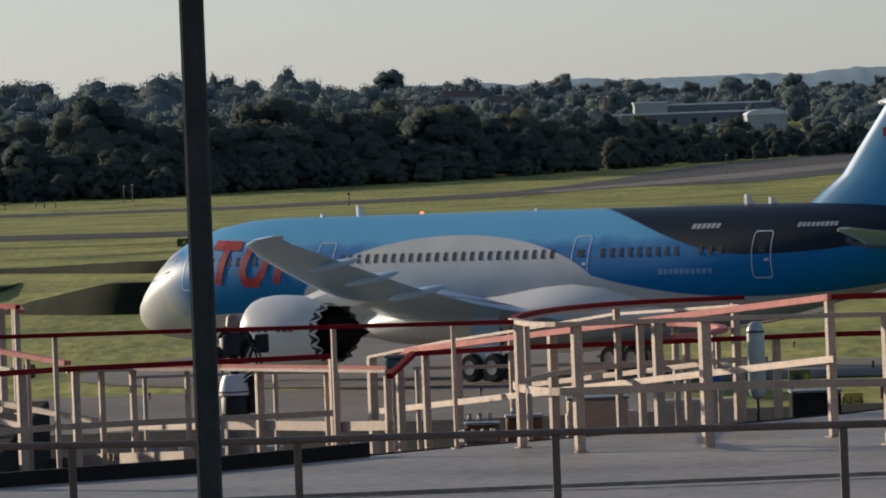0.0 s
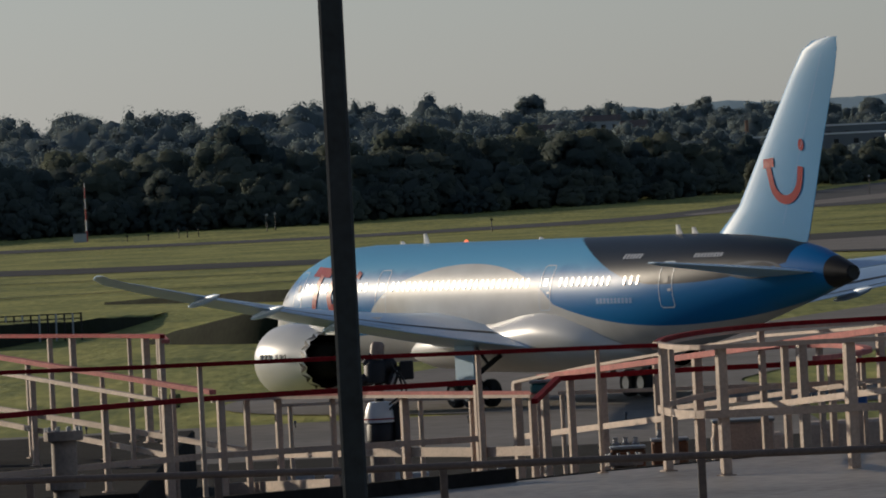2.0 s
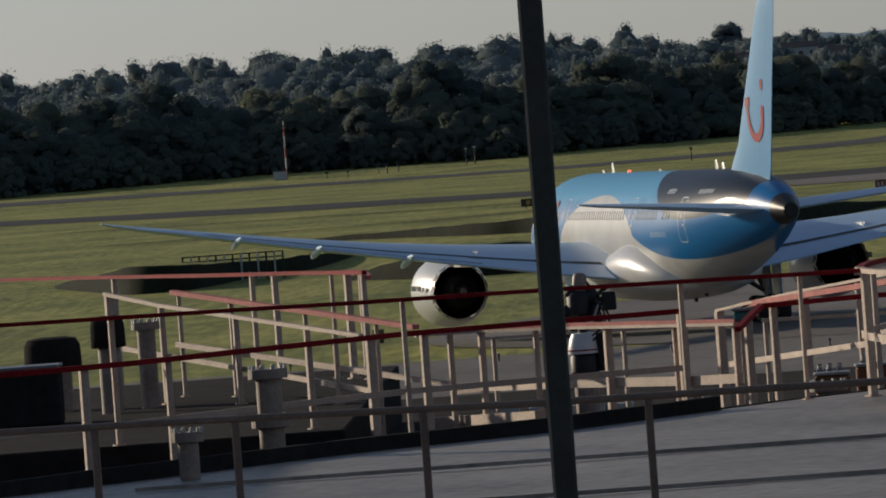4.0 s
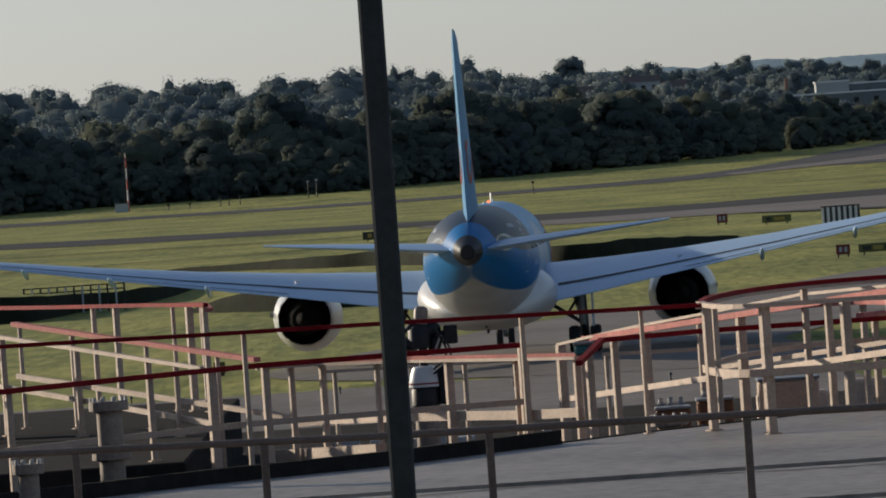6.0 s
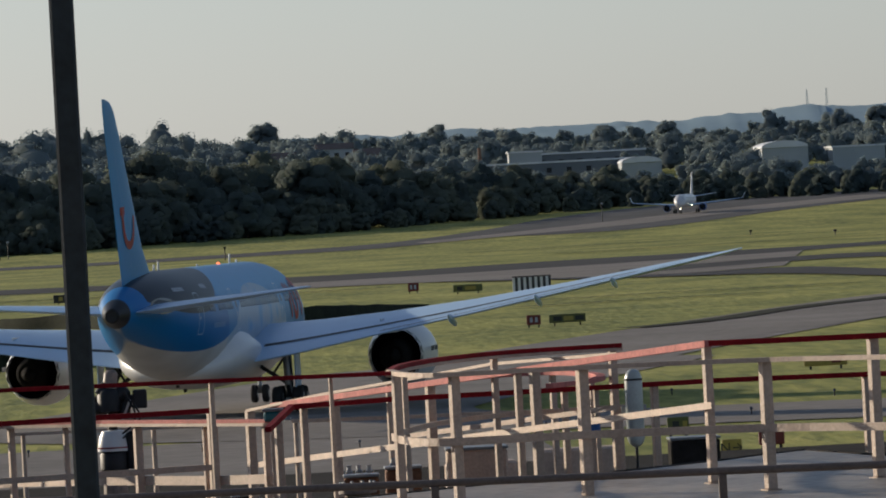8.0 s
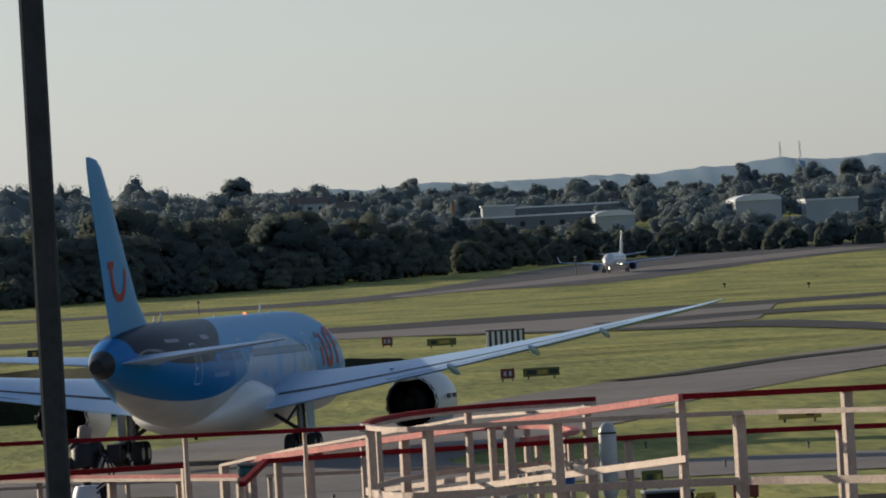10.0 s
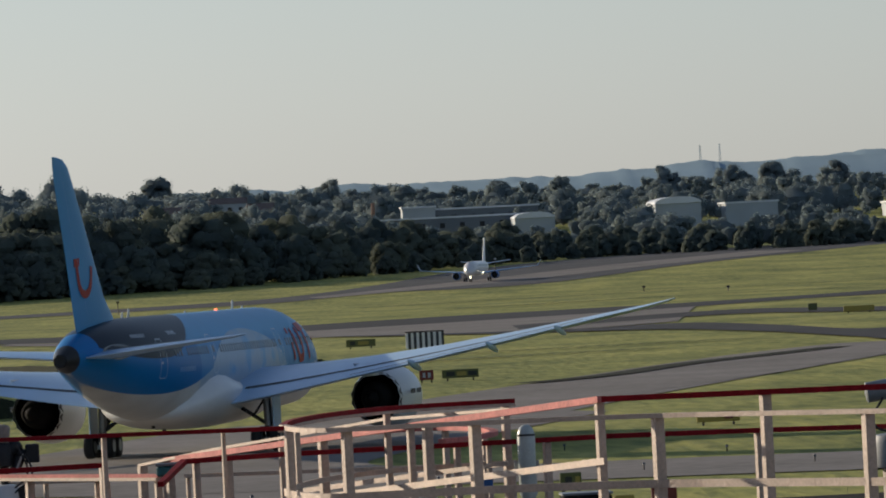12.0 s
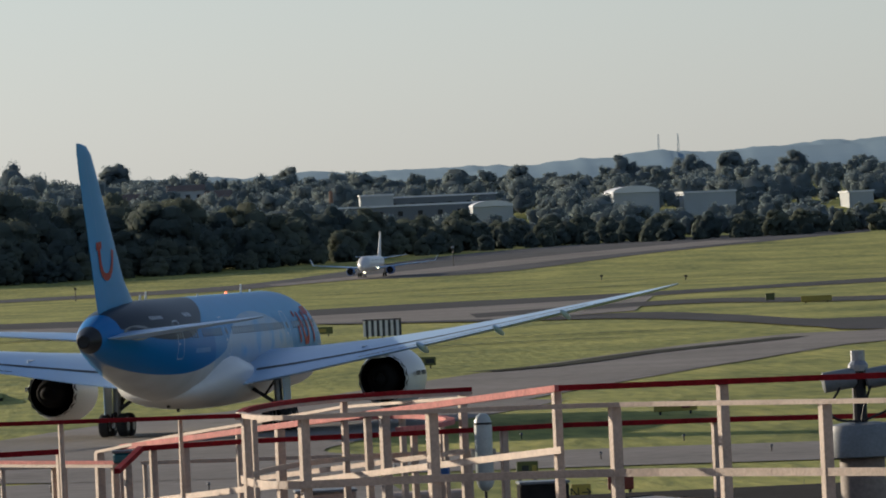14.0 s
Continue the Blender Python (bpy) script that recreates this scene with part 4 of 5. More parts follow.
def build_airliner():
    t = thing("airliner", "blue and white wide-body twin jet with a navy rear, taxiing", "aeroplane")
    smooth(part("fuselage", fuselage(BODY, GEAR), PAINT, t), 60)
    # wing-body fairing
    rings = []
    for a, hw, z0, z1 in ((15.5, 0.3, 2.3, 2.6), (17, 2.1, 1.95, 3.3), (19, 2.95, 1.7, 3.9), (22, 3.3, 1.55, 4.2), (27, 3.5, 1.5, 4.5), (30, 3.62, 1.5, 4.95), (32, 3.6, 1.55, 5.1), (34, 3.4, 1.65, 4.9), (36, 3.0, 1.85, 4.3), (38, 2.0, 2.1, 3.4), (39, 0.3, 2.3, 2.6)):
        c, r = (z0 + z1) / 2, (z1 - z0) / 2
        rings.append([(hw * math.copysign(abs(math.cos(k * math.tau / 28)) ** 0.8, math.cos(k * math.tau / 28)), GEAR - a, c + r * math.sin(k * math.tau / 28)) for k in range(28)])
    smooth(part("wing_fairing", add_loft(bmesh.new(), rings[::-1]), BODY_WHITE, t, "white rounded fairing under the wing roots"), 60)
    for s in (1, -1):
        secs = [[(p[0], p[1], p[2] + wing_twist(b, le, ch, GEAR - p[1])) for p in airfoil(le, ch, s * b, z, th, GEAR)] for b, le, ch, z, th in WING]
        wing = smooth(part("wing", add_loft(bmesh.new(), secs if s < 0 else secs[::-1]), WING_SKY, t), 35)
        # flap and spoiler seams, dark, just proud of the skin
        for c, b0, b1 in ((0.74, 3.6, 24.5), (0.93, 10.2, 27.0)):
            bm = bmesh.new()
            n = 14
            row = []
            for k in range(n + 1):
                b = b0 + (b1 - b0) * k / n
                (a0, z0), (a1, z1) = wing_top(b, c), wing_top(b, c + (0.045 if c < 0.9 else 0.014))
                row.append((bm.verts.new((s * b, GEAR - a0, z0 + 0.012)), bm.verts.new((s * b, GEAR - a1, z1 + 0.012))))
            for p, q in zip(row, row[1:]):
                bm.faces.new((p[0], q[0], q[1], p[1]))
            part("flap_seam", bm, SEAM, wing)
        for b in (14.2, 19.0, 23.2):
            le, ch, z, th = wing_at(b)
            bm = bmesh.new()
            L = 2.8 + ch * 0.14
            prof = [(-0.5, 0.02), (-0.42, 0.5), (-0.2, 0.9), (0.1, 1.0), (0.35, 0.7), (0.5, 0.05)]
            m = Matrix.Translation((s * b, GEAR - (le + ch * 0.93), z - 0.16 + wing_twist(b, le, ch, le + ch * 0.93))) @ Matrix.Rotation(radians(81), 4, "X") @ Matrix.Diagonal((0.62, 1.0, 1.0, 1))
            add_lathe(bm, [(q * L, 0.2 * f * (0.6 + ch * 0.07)) for q, f in prof], m, 12)
            smooth(part("flap_fairing", bm, WING_SKY, wing))
        nac = engine(t, s, 9.92, 18.35, 2.64, 1.83, 4.95, GEAR, BODY_WHITE)
        bm = bmesh.new()
        add_loft(bm, [[(s * 9.92 + dx * w, GEAR - a, z) for dx, a in ((-0.05, a0), (0.28, a0 + 1.2), (0.28, a1 - 1.5), (0, a1), (-0.28, a1 - 1.5), (-0.28, a0 + 1.2))] for z, a0, a1, w in ((3.9, 19.9, 26.5, 1), (4.3, 21.0, 28.0, 1), (4.7, 22.4, 29.0, 0.8))])
        part("pylon", bm, BODY_WHITE, nac)
        # cowl lettering as plain bars
        for k in range(7):
            if k == 3:
                continue
            ang = radians(180 - 8 if s < 0 else 8)
            a = 19.5 + k * 0.42
            x, z = s * 9.92 + 1.845 * math.cos(ang), 2.64 + 1.845 * math.sin(abs(ang)) * 1.0
            nx = math.cos(ang)
            part("cowl_marking", add_box(bmesh.new(), (x - 0.02, GEAR - a - 0.12, z - 0.13), (x + 0.02, GEAR - a + 0.1, z + 0.13)), INK, nac)
        # tailplane
        secs = [airfoil(le, ch, s * b, z, 0.1, GEAR) for b, le, ch, z in ((0.9, 48.6, 5.9, 6.05), (4.5, 51.2, 4.0, 6.4), (8.9, 54.0, 1.9, 6.8), (9.85, 55.0, 0.85, 6.9))]
        smooth(part("tailplane", add_loft(bmesh.new(), secs if s < 0 else secs[::-1]), WING_SKY, t), 35)
        # root recess of the tailplane
        bm = bmesh.new()
        vs = [bm.verts.new(skin(50.4 + 2.0 * math.cos(k * math.tau / 18), 6.25 + 0.42 * math.sin(k * math.tau / 18), s, 0.015)) for k in range(18)]
        bm.faces.new(vs)
        part("tailplane_recess", bm, NAVY, t)
        # cabin windows
        pane = bmesh.new()
        pts = [(0.13 * math.copysign(abs(math.cos(k * math.tau / 12)) ** 0.6, math.cos(k * math.tau / 12)), 0.235 * math.copysign(abs(math.sin(k * math.tau / 12)) ** 0.6, math.sin(k * math.tau / 12))) for k in range(12)]
        add_loft(pane, [[(dx, -u, v) for u, v in pts] for dx in (-0.03, 0.006)])
        first = None
        spots = [6.9 + 0.62 * k for k in range(12)] + [16.6 + 0.585 * k for k in range(25)] + [33.9 + 0.585 * k for k in range(9)] + [40.1 + 0.6 * k for k in range(3)]
        for a in spots:
            if first is None:
                first = part("cabin_window", pane, GLASS, t)
                ob = first
            else:
                ob = new("cabin_window", first.data)
                ob.parent = t
            p = skin(a, 5.95, s, 0.0)
            tilt = math.asin((5.95 - 5.03) / 2.97)
            ob.matrix_basis = Matrix.Translation(p) @ (Matrix.Rotation(math.pi, 4, "Z") if s < 0 else Matrix()) @ Matrix.Rotation(-tilt, 4, "Y")
        # doors: outlined, rounded
        for a0, a1 in ((5.3, 6.4), (14.9, 16.0), (31.95, 33.0), (43.2, 44.3)):
            z0, z1 = 4.62, 6.75
            bm = bmesh.new()
            loop = spline((a0 + 0.12, z1), (a1 - 0.12, z1), 2) + spline((a1, z1 - 0.12), (a1, z0 + 0.12), 8) + spline((a1 - 0.12, z0), (a0 + 0.12, z0), 2) + spline((a0, z0 + 0.12), (a0, z1 - 0.12), 8)
            loop.append(loop[0])
            ribbon(bm, loop, 0.012, 0.05, s)
            door = part("cabin_door", bm, OUTLINE, t, "rounded door outlined in pale paint")
            bm = bmesh.new()
            c = (a0 + a1) / 2
            ribbon(bm, [(c - 0.1, 5.95), (c + 0.1, 5.95)], 0.014, 0.34, s)
            part("door_window", bm, GLASS, door)
            bm = bmesh.new()
            ribbon(bm, [(c + 0.22, 5.45), (c + 0.4, 5.45)], 0.014, 0.12, s)
            part("door_handle", bm, OUTLINE, door)
        # cockpit glazing
        for a0, z0, a1, z1 in ((2.15, 5.0, 3.3, 6.2), (3.0, 5.35, 4.3, 6.35)):
            bm = bmesh.new()
            vs = [bm.verts.new(skin(a, z, s, 0.015)) for a, z in ((a0, z0), (a1 - 0.3, z0 + 0.12), (a1 + 0.15, z1 - 0.25), (a1 - 0.2, z1), (a0 + 0.75, z1 - 0.2))]
            bm.faces.new(vs)
            part("cockpit_window", bm, GLASS, t)
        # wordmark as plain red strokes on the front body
        for strokes in ([[(7.3, 6.78), (9.4, 6.7)], [(8.45, 6.6), (8.1, 4.85)]], [[(10.15, 6.7), (9.8, 5.5), (10.05, 4.95), (10.85, 4.9), (11.25, 5.45), (11.6, 6.65)]], [[(12.45, 5.85), (12.2, 4.85)], [(12.65, 6.7), (12.55, 6.4)]]):
            for st in strokes:
                line = [p for k, (u, v) in enumerate(zip(st, st[1:])) for p in spline(u, v, 6)[:None if k == len(st) - 2 else -1]]
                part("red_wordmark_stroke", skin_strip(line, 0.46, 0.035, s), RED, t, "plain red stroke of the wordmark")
        # small lettering as plain bars
        for a, z, n, w, m in ((39.2, 7.05, 6, 0.3, PALE_INK), (45.6, 7.0, 9, 0.26, PALE_INK), (37.6, 5.0, 10, 0.34, FAINT)):
            for k in range(n):
                part("lettering_bar", ribbon(bmesh.new(), [(a + k * w, z), (a + k * w + w * 0.3, z)], 0.014, w * 0.75, s), m, t)
    # fin, with its rudder seam
    fin_secs = ((7.4, 42.6, 10.0, 0.075), (7.95, 44.6, 8.3, 0.085), (9.2, 46.6, 6.8, 0.09), (12.0, 49.1, 5.35, 0.09), (15.0, 51.8, 3.95, 0.09), (16.2, 52.95, 3.15, 0.085), (16.62, 53.9, 2.2, 0.07), (16.76, 55.2, 0.95, 0.05))
    secs = [airfoil(le, ch, 0, z, th, GEAR, vertical=True) for z, le, ch, th in fin_secs]
    fin = smooth(part("fin", add_loft(bmesh.new(), secs[::-1]), FIN, t, "tall pale blue tail fin"), 40)
    for s in (1, -1):
        def fin_pt(u, v):
            """u: metres behind the nose, v: height."""
            for p, q in zip(fin_secs, fin_secs[1:]):
                if v <= q[0]:
                    f = (v - p[0]) / (q[0] - p[0])
                    le, ch, th = (p[i] + (q[i] - p[i]) * f for i in (1, 2, 3))
                    break
            c = max(0.01, min(0.98, (u - le) / ch))
            y = 5 * th * (0.2969 * math.sqrt(c) - 0.126 * c - 0.3516 * c * c + 0.2843 * c ** 3 - 0.1015 * c ** 4) + 0.0015
            return Vector((s * (y * ch + 0.03), GEAR - u, v))
        turn = (lambda u: u) if s < 0 else (lambda u: 102.5 - u)

        def fin_strip(name, line, w, m):
            bm = bmesh.new()
            rims = []
            for k, (u, v) in enumerate(line):
                (u0, v0), (u1, v1) = line[max(0, k - 1)], line[min(len(line) - 1, k + 1)]
                d = Vector((u1 - u0, v1 - v0)).normalized() * w / 2
                rims.append((bm.verts.new(fin_pt(u - d.y, v + d.x)), bm.verts.new(fin_pt(u + d.y, v - d.x))))
            for p, q in zip(rims, rims[1:]):
                bm.faces.new((p[0], q[0], q[1], p[1]))
            part(name, bm, m, fin)
        arc = [(turn(51.3 + 1.2 * math.cos(radians(q))), 10.55 + 1.15 * math.sin(radians(q))) for q in range(190, 356, 10)]
        fin_strip("red_smile", [(turn(49.9), 10.95)] + arc + [(turn(52.6), 10.9)], 0.42, RED)
        fin_strip("red_smile_bar", [(turn(49.45), 11.1), (turn(50.4), 11.16)], 0.42, RED)
        if s < 0:
            bm = bmesh.new()
            bm.faces.new([bm.verts.new(fin_pt(52.75 + 0.22 * math.cos(k * math.tau / 20), 11.9 + 0.28 * math.sin(k * math.tau / 20))) for k in range(20)])
            part("red_dot", bm, RED, fin)
        fin_strip("rudder_seam", [(50.9, 8.3), (51.8, 10), (53.1, 12.5), (54.3, 14.8), (54.9, 16.0)], 0.02, FAINT)
    # tail outlet, beacon, aerials
    part("exhaust_outlet", add_lathe(bmesh.new(), [(0, 0.34), (0.12, 0.3), (0.1, 0.1)], Matrix.Translation((0, GEAR - 56.5, 5.94)) @ Matrix.Rotation(radians(90), 4, "X"), 16), DARK, t)
    part("beacon", add_lathe(bmesh.new(), [(0, 0.1), (0.08, 0.09), (0.13, 0.03)], Matrix.Translation((0, GEAR - 19.5, 7.99)), 12), BEACON, t, "lit red beacon")
    for a, h in ((12.5, 0.15), (15.0, 0.5), (27, 0.1), (40.5, 0.45), (42.0, 0.3)):
        bm = bmesh.new()
        add_loft(bm, [[(dx * 0.05, GEAR - a - dy, z) for dx, dy in ((0, 0), (1, 0.2), (0, 0.5 * w + 0.2), (-1, 0.2))] for z, w in ((7.9, 1.0), (8.0 + h, 0.3))])
        part("aerial", bm, BODY_WHITE, t)
    for a in (33.5, 36.0):
        part("belly_aerial", add_box(bmesh.new(), (-0.06, GEAR - a - 0.4, 1.45 if a < 34 else 1.75), (0.06, GEAR - a, 2.2)), DARK, t)
    # undercarriage
    g = part("nose_gear", add_tube(bmesh.new(), (0, GEAR - 6.05, 0.55), (0, GEAR - 5.9, 2.3), 0.12), STEEL, t)
    for s in (-0.32, 0.32):
        wheel(g, s, GEAR - 6.05, 0.5, 0.34)
    part("drag_brace", add_bar(bmesh.new(), (0, GEAR - 5.8, 1.2), (0, GEAR - 4.6, 2.25), 0.12, 0.12), STEEL, g)
    for s in (1, -1):
        bm = add_tube(bmesh.new(), (s * 4.83, -0.1, 0.6), (s * 4.75, -0.1, 3.2), 0.24)
        add_bar(bm, (s * 4.83, -1.0, 0.68), (s * 4.83, 0.85, 0.68), 0.24, 0.24)
        g = part("main_gear", bm, STEEL, t)
        part("side_brace", add_bar(bmesh.new(), (s * 4.8, -0.1, 1.5), (s * 2.9, -0.2, 2.8), 0.22, 0.2), DARK, g)
        part("drag_brace", add_bar(bmesh.new(), (s * 4.8, -0.1, 1.5), (s * 4.4, 1.5, 2.9), 0.2, 0.2), DARK, g)
        part("torque_link", add_bar(bmesh.new(), (s * 4.83, -0.35, 0.85), (s * 4.8, -0.55, 1.45), 0.2, 0.1), DARK, g)
        part("lock_stay", add_bar(bmesh.new(), (s * 4.0, -0.15, 2.1), (s * 4.65, -0.1, 3.0), 0.12, 0.12), DARK, g)
        part("gear_door", add_box(bmesh.new(), (s * 5.3 - 0.04, -1.1, 1.0), (s * 5.3 + 0.04, 0.8, 3.3), 0.02), WING_SKY, g)
        for dy in (-0.82, 0.65):
            for dx in (-0.55, 0.55):
                wheel(g, s * 4.83 + dx, dy, 0.68, 0.54)
    return t


SMALL = ((0.0, 0.03, 2.6, 2.5), (0.3, 0.6, 3.1, 2.0), (1.0, 1.05, 3.75, 1.65), (2.2, 1.45, 4.5, 1.5), (3.6, 1.62, 4.85, 1.45), (5, 1.65, 4.9, 1.45), (24, 1.65, 4.9, 1.45), (28, 1.5, 4.85, 1.75), (32, 1.05, 4.7, 2.6), (35.5, 0.4, 4.3, 3.6), (36.2, 0.15, 4.15, 3.9))


def build_regional_jet():
    """A smaller white twin jet rolling on the far runway."""
    gear = 17.0
    t = thing("regional_jet", "small white twin jet with blue engines rolling on the runway", "aeroplane")
    smooth(part("fuselage", fuselage(SMALL, gear, 28), BODY_WHITE, t), 60)
    for s in (1, -1):
        secs = [airfoil(le, ch, s * b, z, 0.11, gear) for b, le, ch, z in ((1.2, 13.2, 6.2, 2.0), (5.0, 15.5, 4.0, 2.4), (14.2, 20.4, 1.5, 3.2), (14.9, 21.2, 1.1, 4.6))]
        smooth(part("wing", add_loft(bmesh.new(), secs if s < 0 else secs[::-1]), WING_SKY, t), 35)
        nac = engine(t, s, 4.6, 12.6, 1.5, 0.95, 3.4, gear, BLUEBOX, False)
        part("pylon", add_box(bmesh.new(), (s * 4.6 - 0.12, gear - 17, 2.0), (s * 4.6 + 0.12, gear - 14, 2.6)), BODY_WHITE, nac)
        secs = [airfoil(le, ch, s * b, z, 0.1, gear) for b, le, ch, z in ((0.4, 31.2, 3.6, 4.2), (6.0, 34.2, 1.5, 4.8))]
        part("tailplane", add_loft(bmesh.new(), secs if s < 0 else secs[::-1]), WING_SKY, t)
        part("landing_light", add_lathe(bmesh.new(), [(0, 0.15), (0.12, 0.17), (0.14, 0.05)], Matrix.Translation((s * 1.9, gear - 13.1, 2.1)) @ Matrix.Rotation(radians(-90), 4, "X"), 10), WARM_LAMP, t, "lit landing light")
        g = part("main_gear", add_tube(bmesh.new(), (s * 2.9, 0, 0.4), (s * 2.9, 0, 2.0), 0.12), STEEL, t)
        for dx in (-0.3, 0.3):
            wheel(g, s * 2.9 + dx, 0, 0.5, 0.3)
        bm = bmesh.new()
        vs = [bm.verts.new(skin(a, z, s, 0.015, SMALL, gear)) for a, z in ((1.15, 3.35), (2.5, 3.45), (2.7, 4.05), (1.75, 3.95))]
        bm.faces.new(vs)
        part("cockpit_window", bm, GLASS, t)
        for k in range(26):
            bm = bmesh.new()
            vs = [bm.verts.new(skin(5.5 + k * 0.8 + da, 3.72 + dz, s, 0.015, SMALL, gear)) for da, dz in ((0, 0), (0.26, 0), (0.26, 0.36), (0, 0.36))]
            bm.faces.new(vs)
            part("cabin_window", bm, GLASS, t)
    secs = [airfoil(le, ch, 0, z, 0.09, gear, vertical=True) for z, le, ch in ((4.4, 27.6, 7.0), (5.4, 29.6, 5.2), (10.4, 33.4, 2.6))]
    smooth(part("fin", add_loft(bmesh.new(), secs[::-1]), BODY_WHITE, t), 35)
    g = part("nose_gear", add_tube(bmesh.new(), (0, gear - 3.4, 0.4), (0, gear - 3.4, 1.7), 0.1), STEEL, t)
    for dx in (-0.2, 0.2):
        wheel(g, dx, gear - 3.4, 0.33, 0.2)
    part("taxi_light", add_lathe(bmesh.new(), [(0, 0.2), (0.12, 0.22), (0.14, 0.05)], Matrix.Translation((0, gear - 3.2, 1.2)) @ Matrix.Rotation(radians(-90), 4, "X"), 10), WARM_LAMP, g, "lit taxi light")
    return t


# ---- the roof in the foreground, with its railings ----
ROOF_Z, LOW_Z, DECK_Z = 8.35, 7.6, 8.28


def roof_edge(x):
    return float(np.interp(x, (-9.5, -4.5, -2.43, -0.84, 0.51, 1.48, 4.0, 5.8, 6.4, 6.9, 9.5), (58, 66.3, 69.0, 70.4, 72.4, 73.8, 76.6, 79.2, 81.0, 78.5, 68)))


def base_z(x, y):
    if y < roof_edge(x) - 0.05:
        return ROOF_Z
    return DECK_Z if -16 < x < -2.75 and 76.5 < y < 96 else LOW_Z


def build_roofs():
    t = thing("terminal_roof", "flat grey weathered roof with a folded edge", "roof", kind="structure")
    bm = bmesh.new()
    xs = list(np.linspace(-9.5, 9.5, 39))
    top = [[bm.verts.new((x, y, ROOF_Z + 0.02 * noise.noise((x * 0.4, y * 0.2, 0)))) for y in np.linspace(30, roof_edge(x), 20)] for x in xs]
    for a, b in zip(top, top[1:]):
        for k in range(19):
            bm.faces.new((a[k], b[k], b[k + 1], a[k + 1]))
    smooth(part("roof_sheet", bm, ROOF, t))
    bm = bmesh.new()
    for x0, x1 in zip(xs, xs[1:]):
        add_bar(bm, (x0, roof_edge(x0) + 0.05, ROOF_Z - 0.2), (x1, roof_edge(x1) + 0.05, ROOF_Z - 0.2), 0.1, 0.42)
    part("fascia", bm, ROOF_DARK, t)
    for y in (40, 46, 52, 58, 64):
        part("roof_seam", add_box(bmesh.new(), (-4, y - 0.03, ROOF_Z + 0.012), (9.4, y + 0.03, ROOF_Z + 0.045)), ROOF, t)
    # felted upstand along the bent part of the edge, its shade in the dark colour
    ks = [(x, roof_edge(x) - 0.12) for x in (-7.0, -5.5, -4.5, -3.7, -2.9, -2.24, -1.64, -0.73, 0.1, 0.75)]
    for (x0, y0), (x1, y1) in zip(ks, ks[1:]):
        part("edge_upstand", add_bar(bmesh.new(), (x0, y0, ROOF_Z + 0.06), (x1, y1, ROOF_Z + 0.06), 0.12, 0.13), ROOF_DARK, t)
    tagged(part("lower_roof", add_box(bmesh.new(), (-16, 28, LOW_Z - 0.5), (18, 104, LOW_Z)), ROOF_DARK), "lower felted roof, coloured dark for shade", "roof", kind="structure")
    tagged(part("wall_south", add_box(bmesh.new(), (-15.8, 28.2, -0.3), (17.8, 103.8, LOW_Z - 0.51)), WALL_GREY), "plain grey building under the roof", "wall", kind="structure")
    tagged(part("side_deck", add_box(bmesh.new(), (-16, 76.5, LOW_Z + 0.004), (-2.75, 96, DECK_Z), 0.02), ROOF_DARK), "raised felted deck under the walkway railings, darkened for shade", "deck", kind="structure")
    # unseen block added behind the viewing deck to hold back sky light
    tagged(part("sky_block_wall", add_box(bmesh.new(), (-90, -30, -0.3), (90, -17, 26)), WALL_GREY), "plain grey block behind the viewing deck, unseen, added to cut sky light", "wall", kind="structure")
    # unseen taller block, added only to shade this end of the roof
    tagged(part("shade_block_west", add_box(bmesh.new(), (-26, 58, -0.3), (-12.5, 79, 11.4)), WALL_GREY), "plain grey block beside the roof, unseen, added to shade it", "wall", kind="structure")
    # the deck and building from which the view is taken
    tagged(part("viewing_deck", add_box(bmesh.new(), (-16, -16, 9.05), (16, 0.7, 9.4)), ROOF), "grey concrete viewing deck", "deck", kind="structure")
    tagged(part("wall_deck", add_box(bmesh.new(), (-15.7, -15.7, -0.3), (15.7, 0.4, 9.04)), WALL_GREY), "plain grey building under the viewing deck", "wall", kind="structure")
    t = thing("roof_kerb", "sunlit cream upstand running across the dark roof", "kerb", group="roof kerbs")
    p, q = (Vector(v) for v in [(-2.18, 85.5, 7.926), (-0.95, 82.6, 8.023)])
    part("block", add_bar(bmesh.new(), p, q, 0.12, 0.16), CREAM, t)
    for k in (0.05, 0.5, 0.95):
        c = p.lerp(q, k)
        part("foot", add_box(bmesh.new(), (c.x - 0.04, c.y - 0.04, LOW_Z), (c.x + 0.04, c.y + 0.04, c.z - 0.07)), CREAM, t)
    # concrete blocks standing in a row on the lower roof
    for x, y, w, h in ((-1.45, 92.4, 0.3, 0.22), (-1.1, 92.2, 0.16, 0.2), (-0.57, 91.5, 0.2, 0.22), (-0.36, 91.6, 0.1, 0.26), (-0.1, 91.0, 0.24, 0.22), (0.3, 90.6, 0.32, 0.18), (0.64, 89.7, 0.14, 0.22), (0.83, 89.7, 0.1, 0.28), (0.98, 88.9, 0.14, 0.2), (1.26, 89.0, 0.1, 0.26)):
        t = thing("ballast_block", "pale grey concrete block on the dark roof", "block", Matrix.Translation((x, y, LOW_Z)), "ballast blocks")
        part("block", add_box(bmesh.new(), (-w / 2, -0.15, 0), (w / 2, 0.15, h), 0.012), BALLAST, t)
    # raised kerb blocks on the lower roof
    for x0, x1, y, h in ((4.14, 5.05, 88, 0.66), (3.2, 4.0, 90, 0.5)):
        t = thing("roof_kerb", "low cream upstand on the dark roof", "kerb", Matrix.Translation((0, 0, LOW_Z)), "roof kerbs")
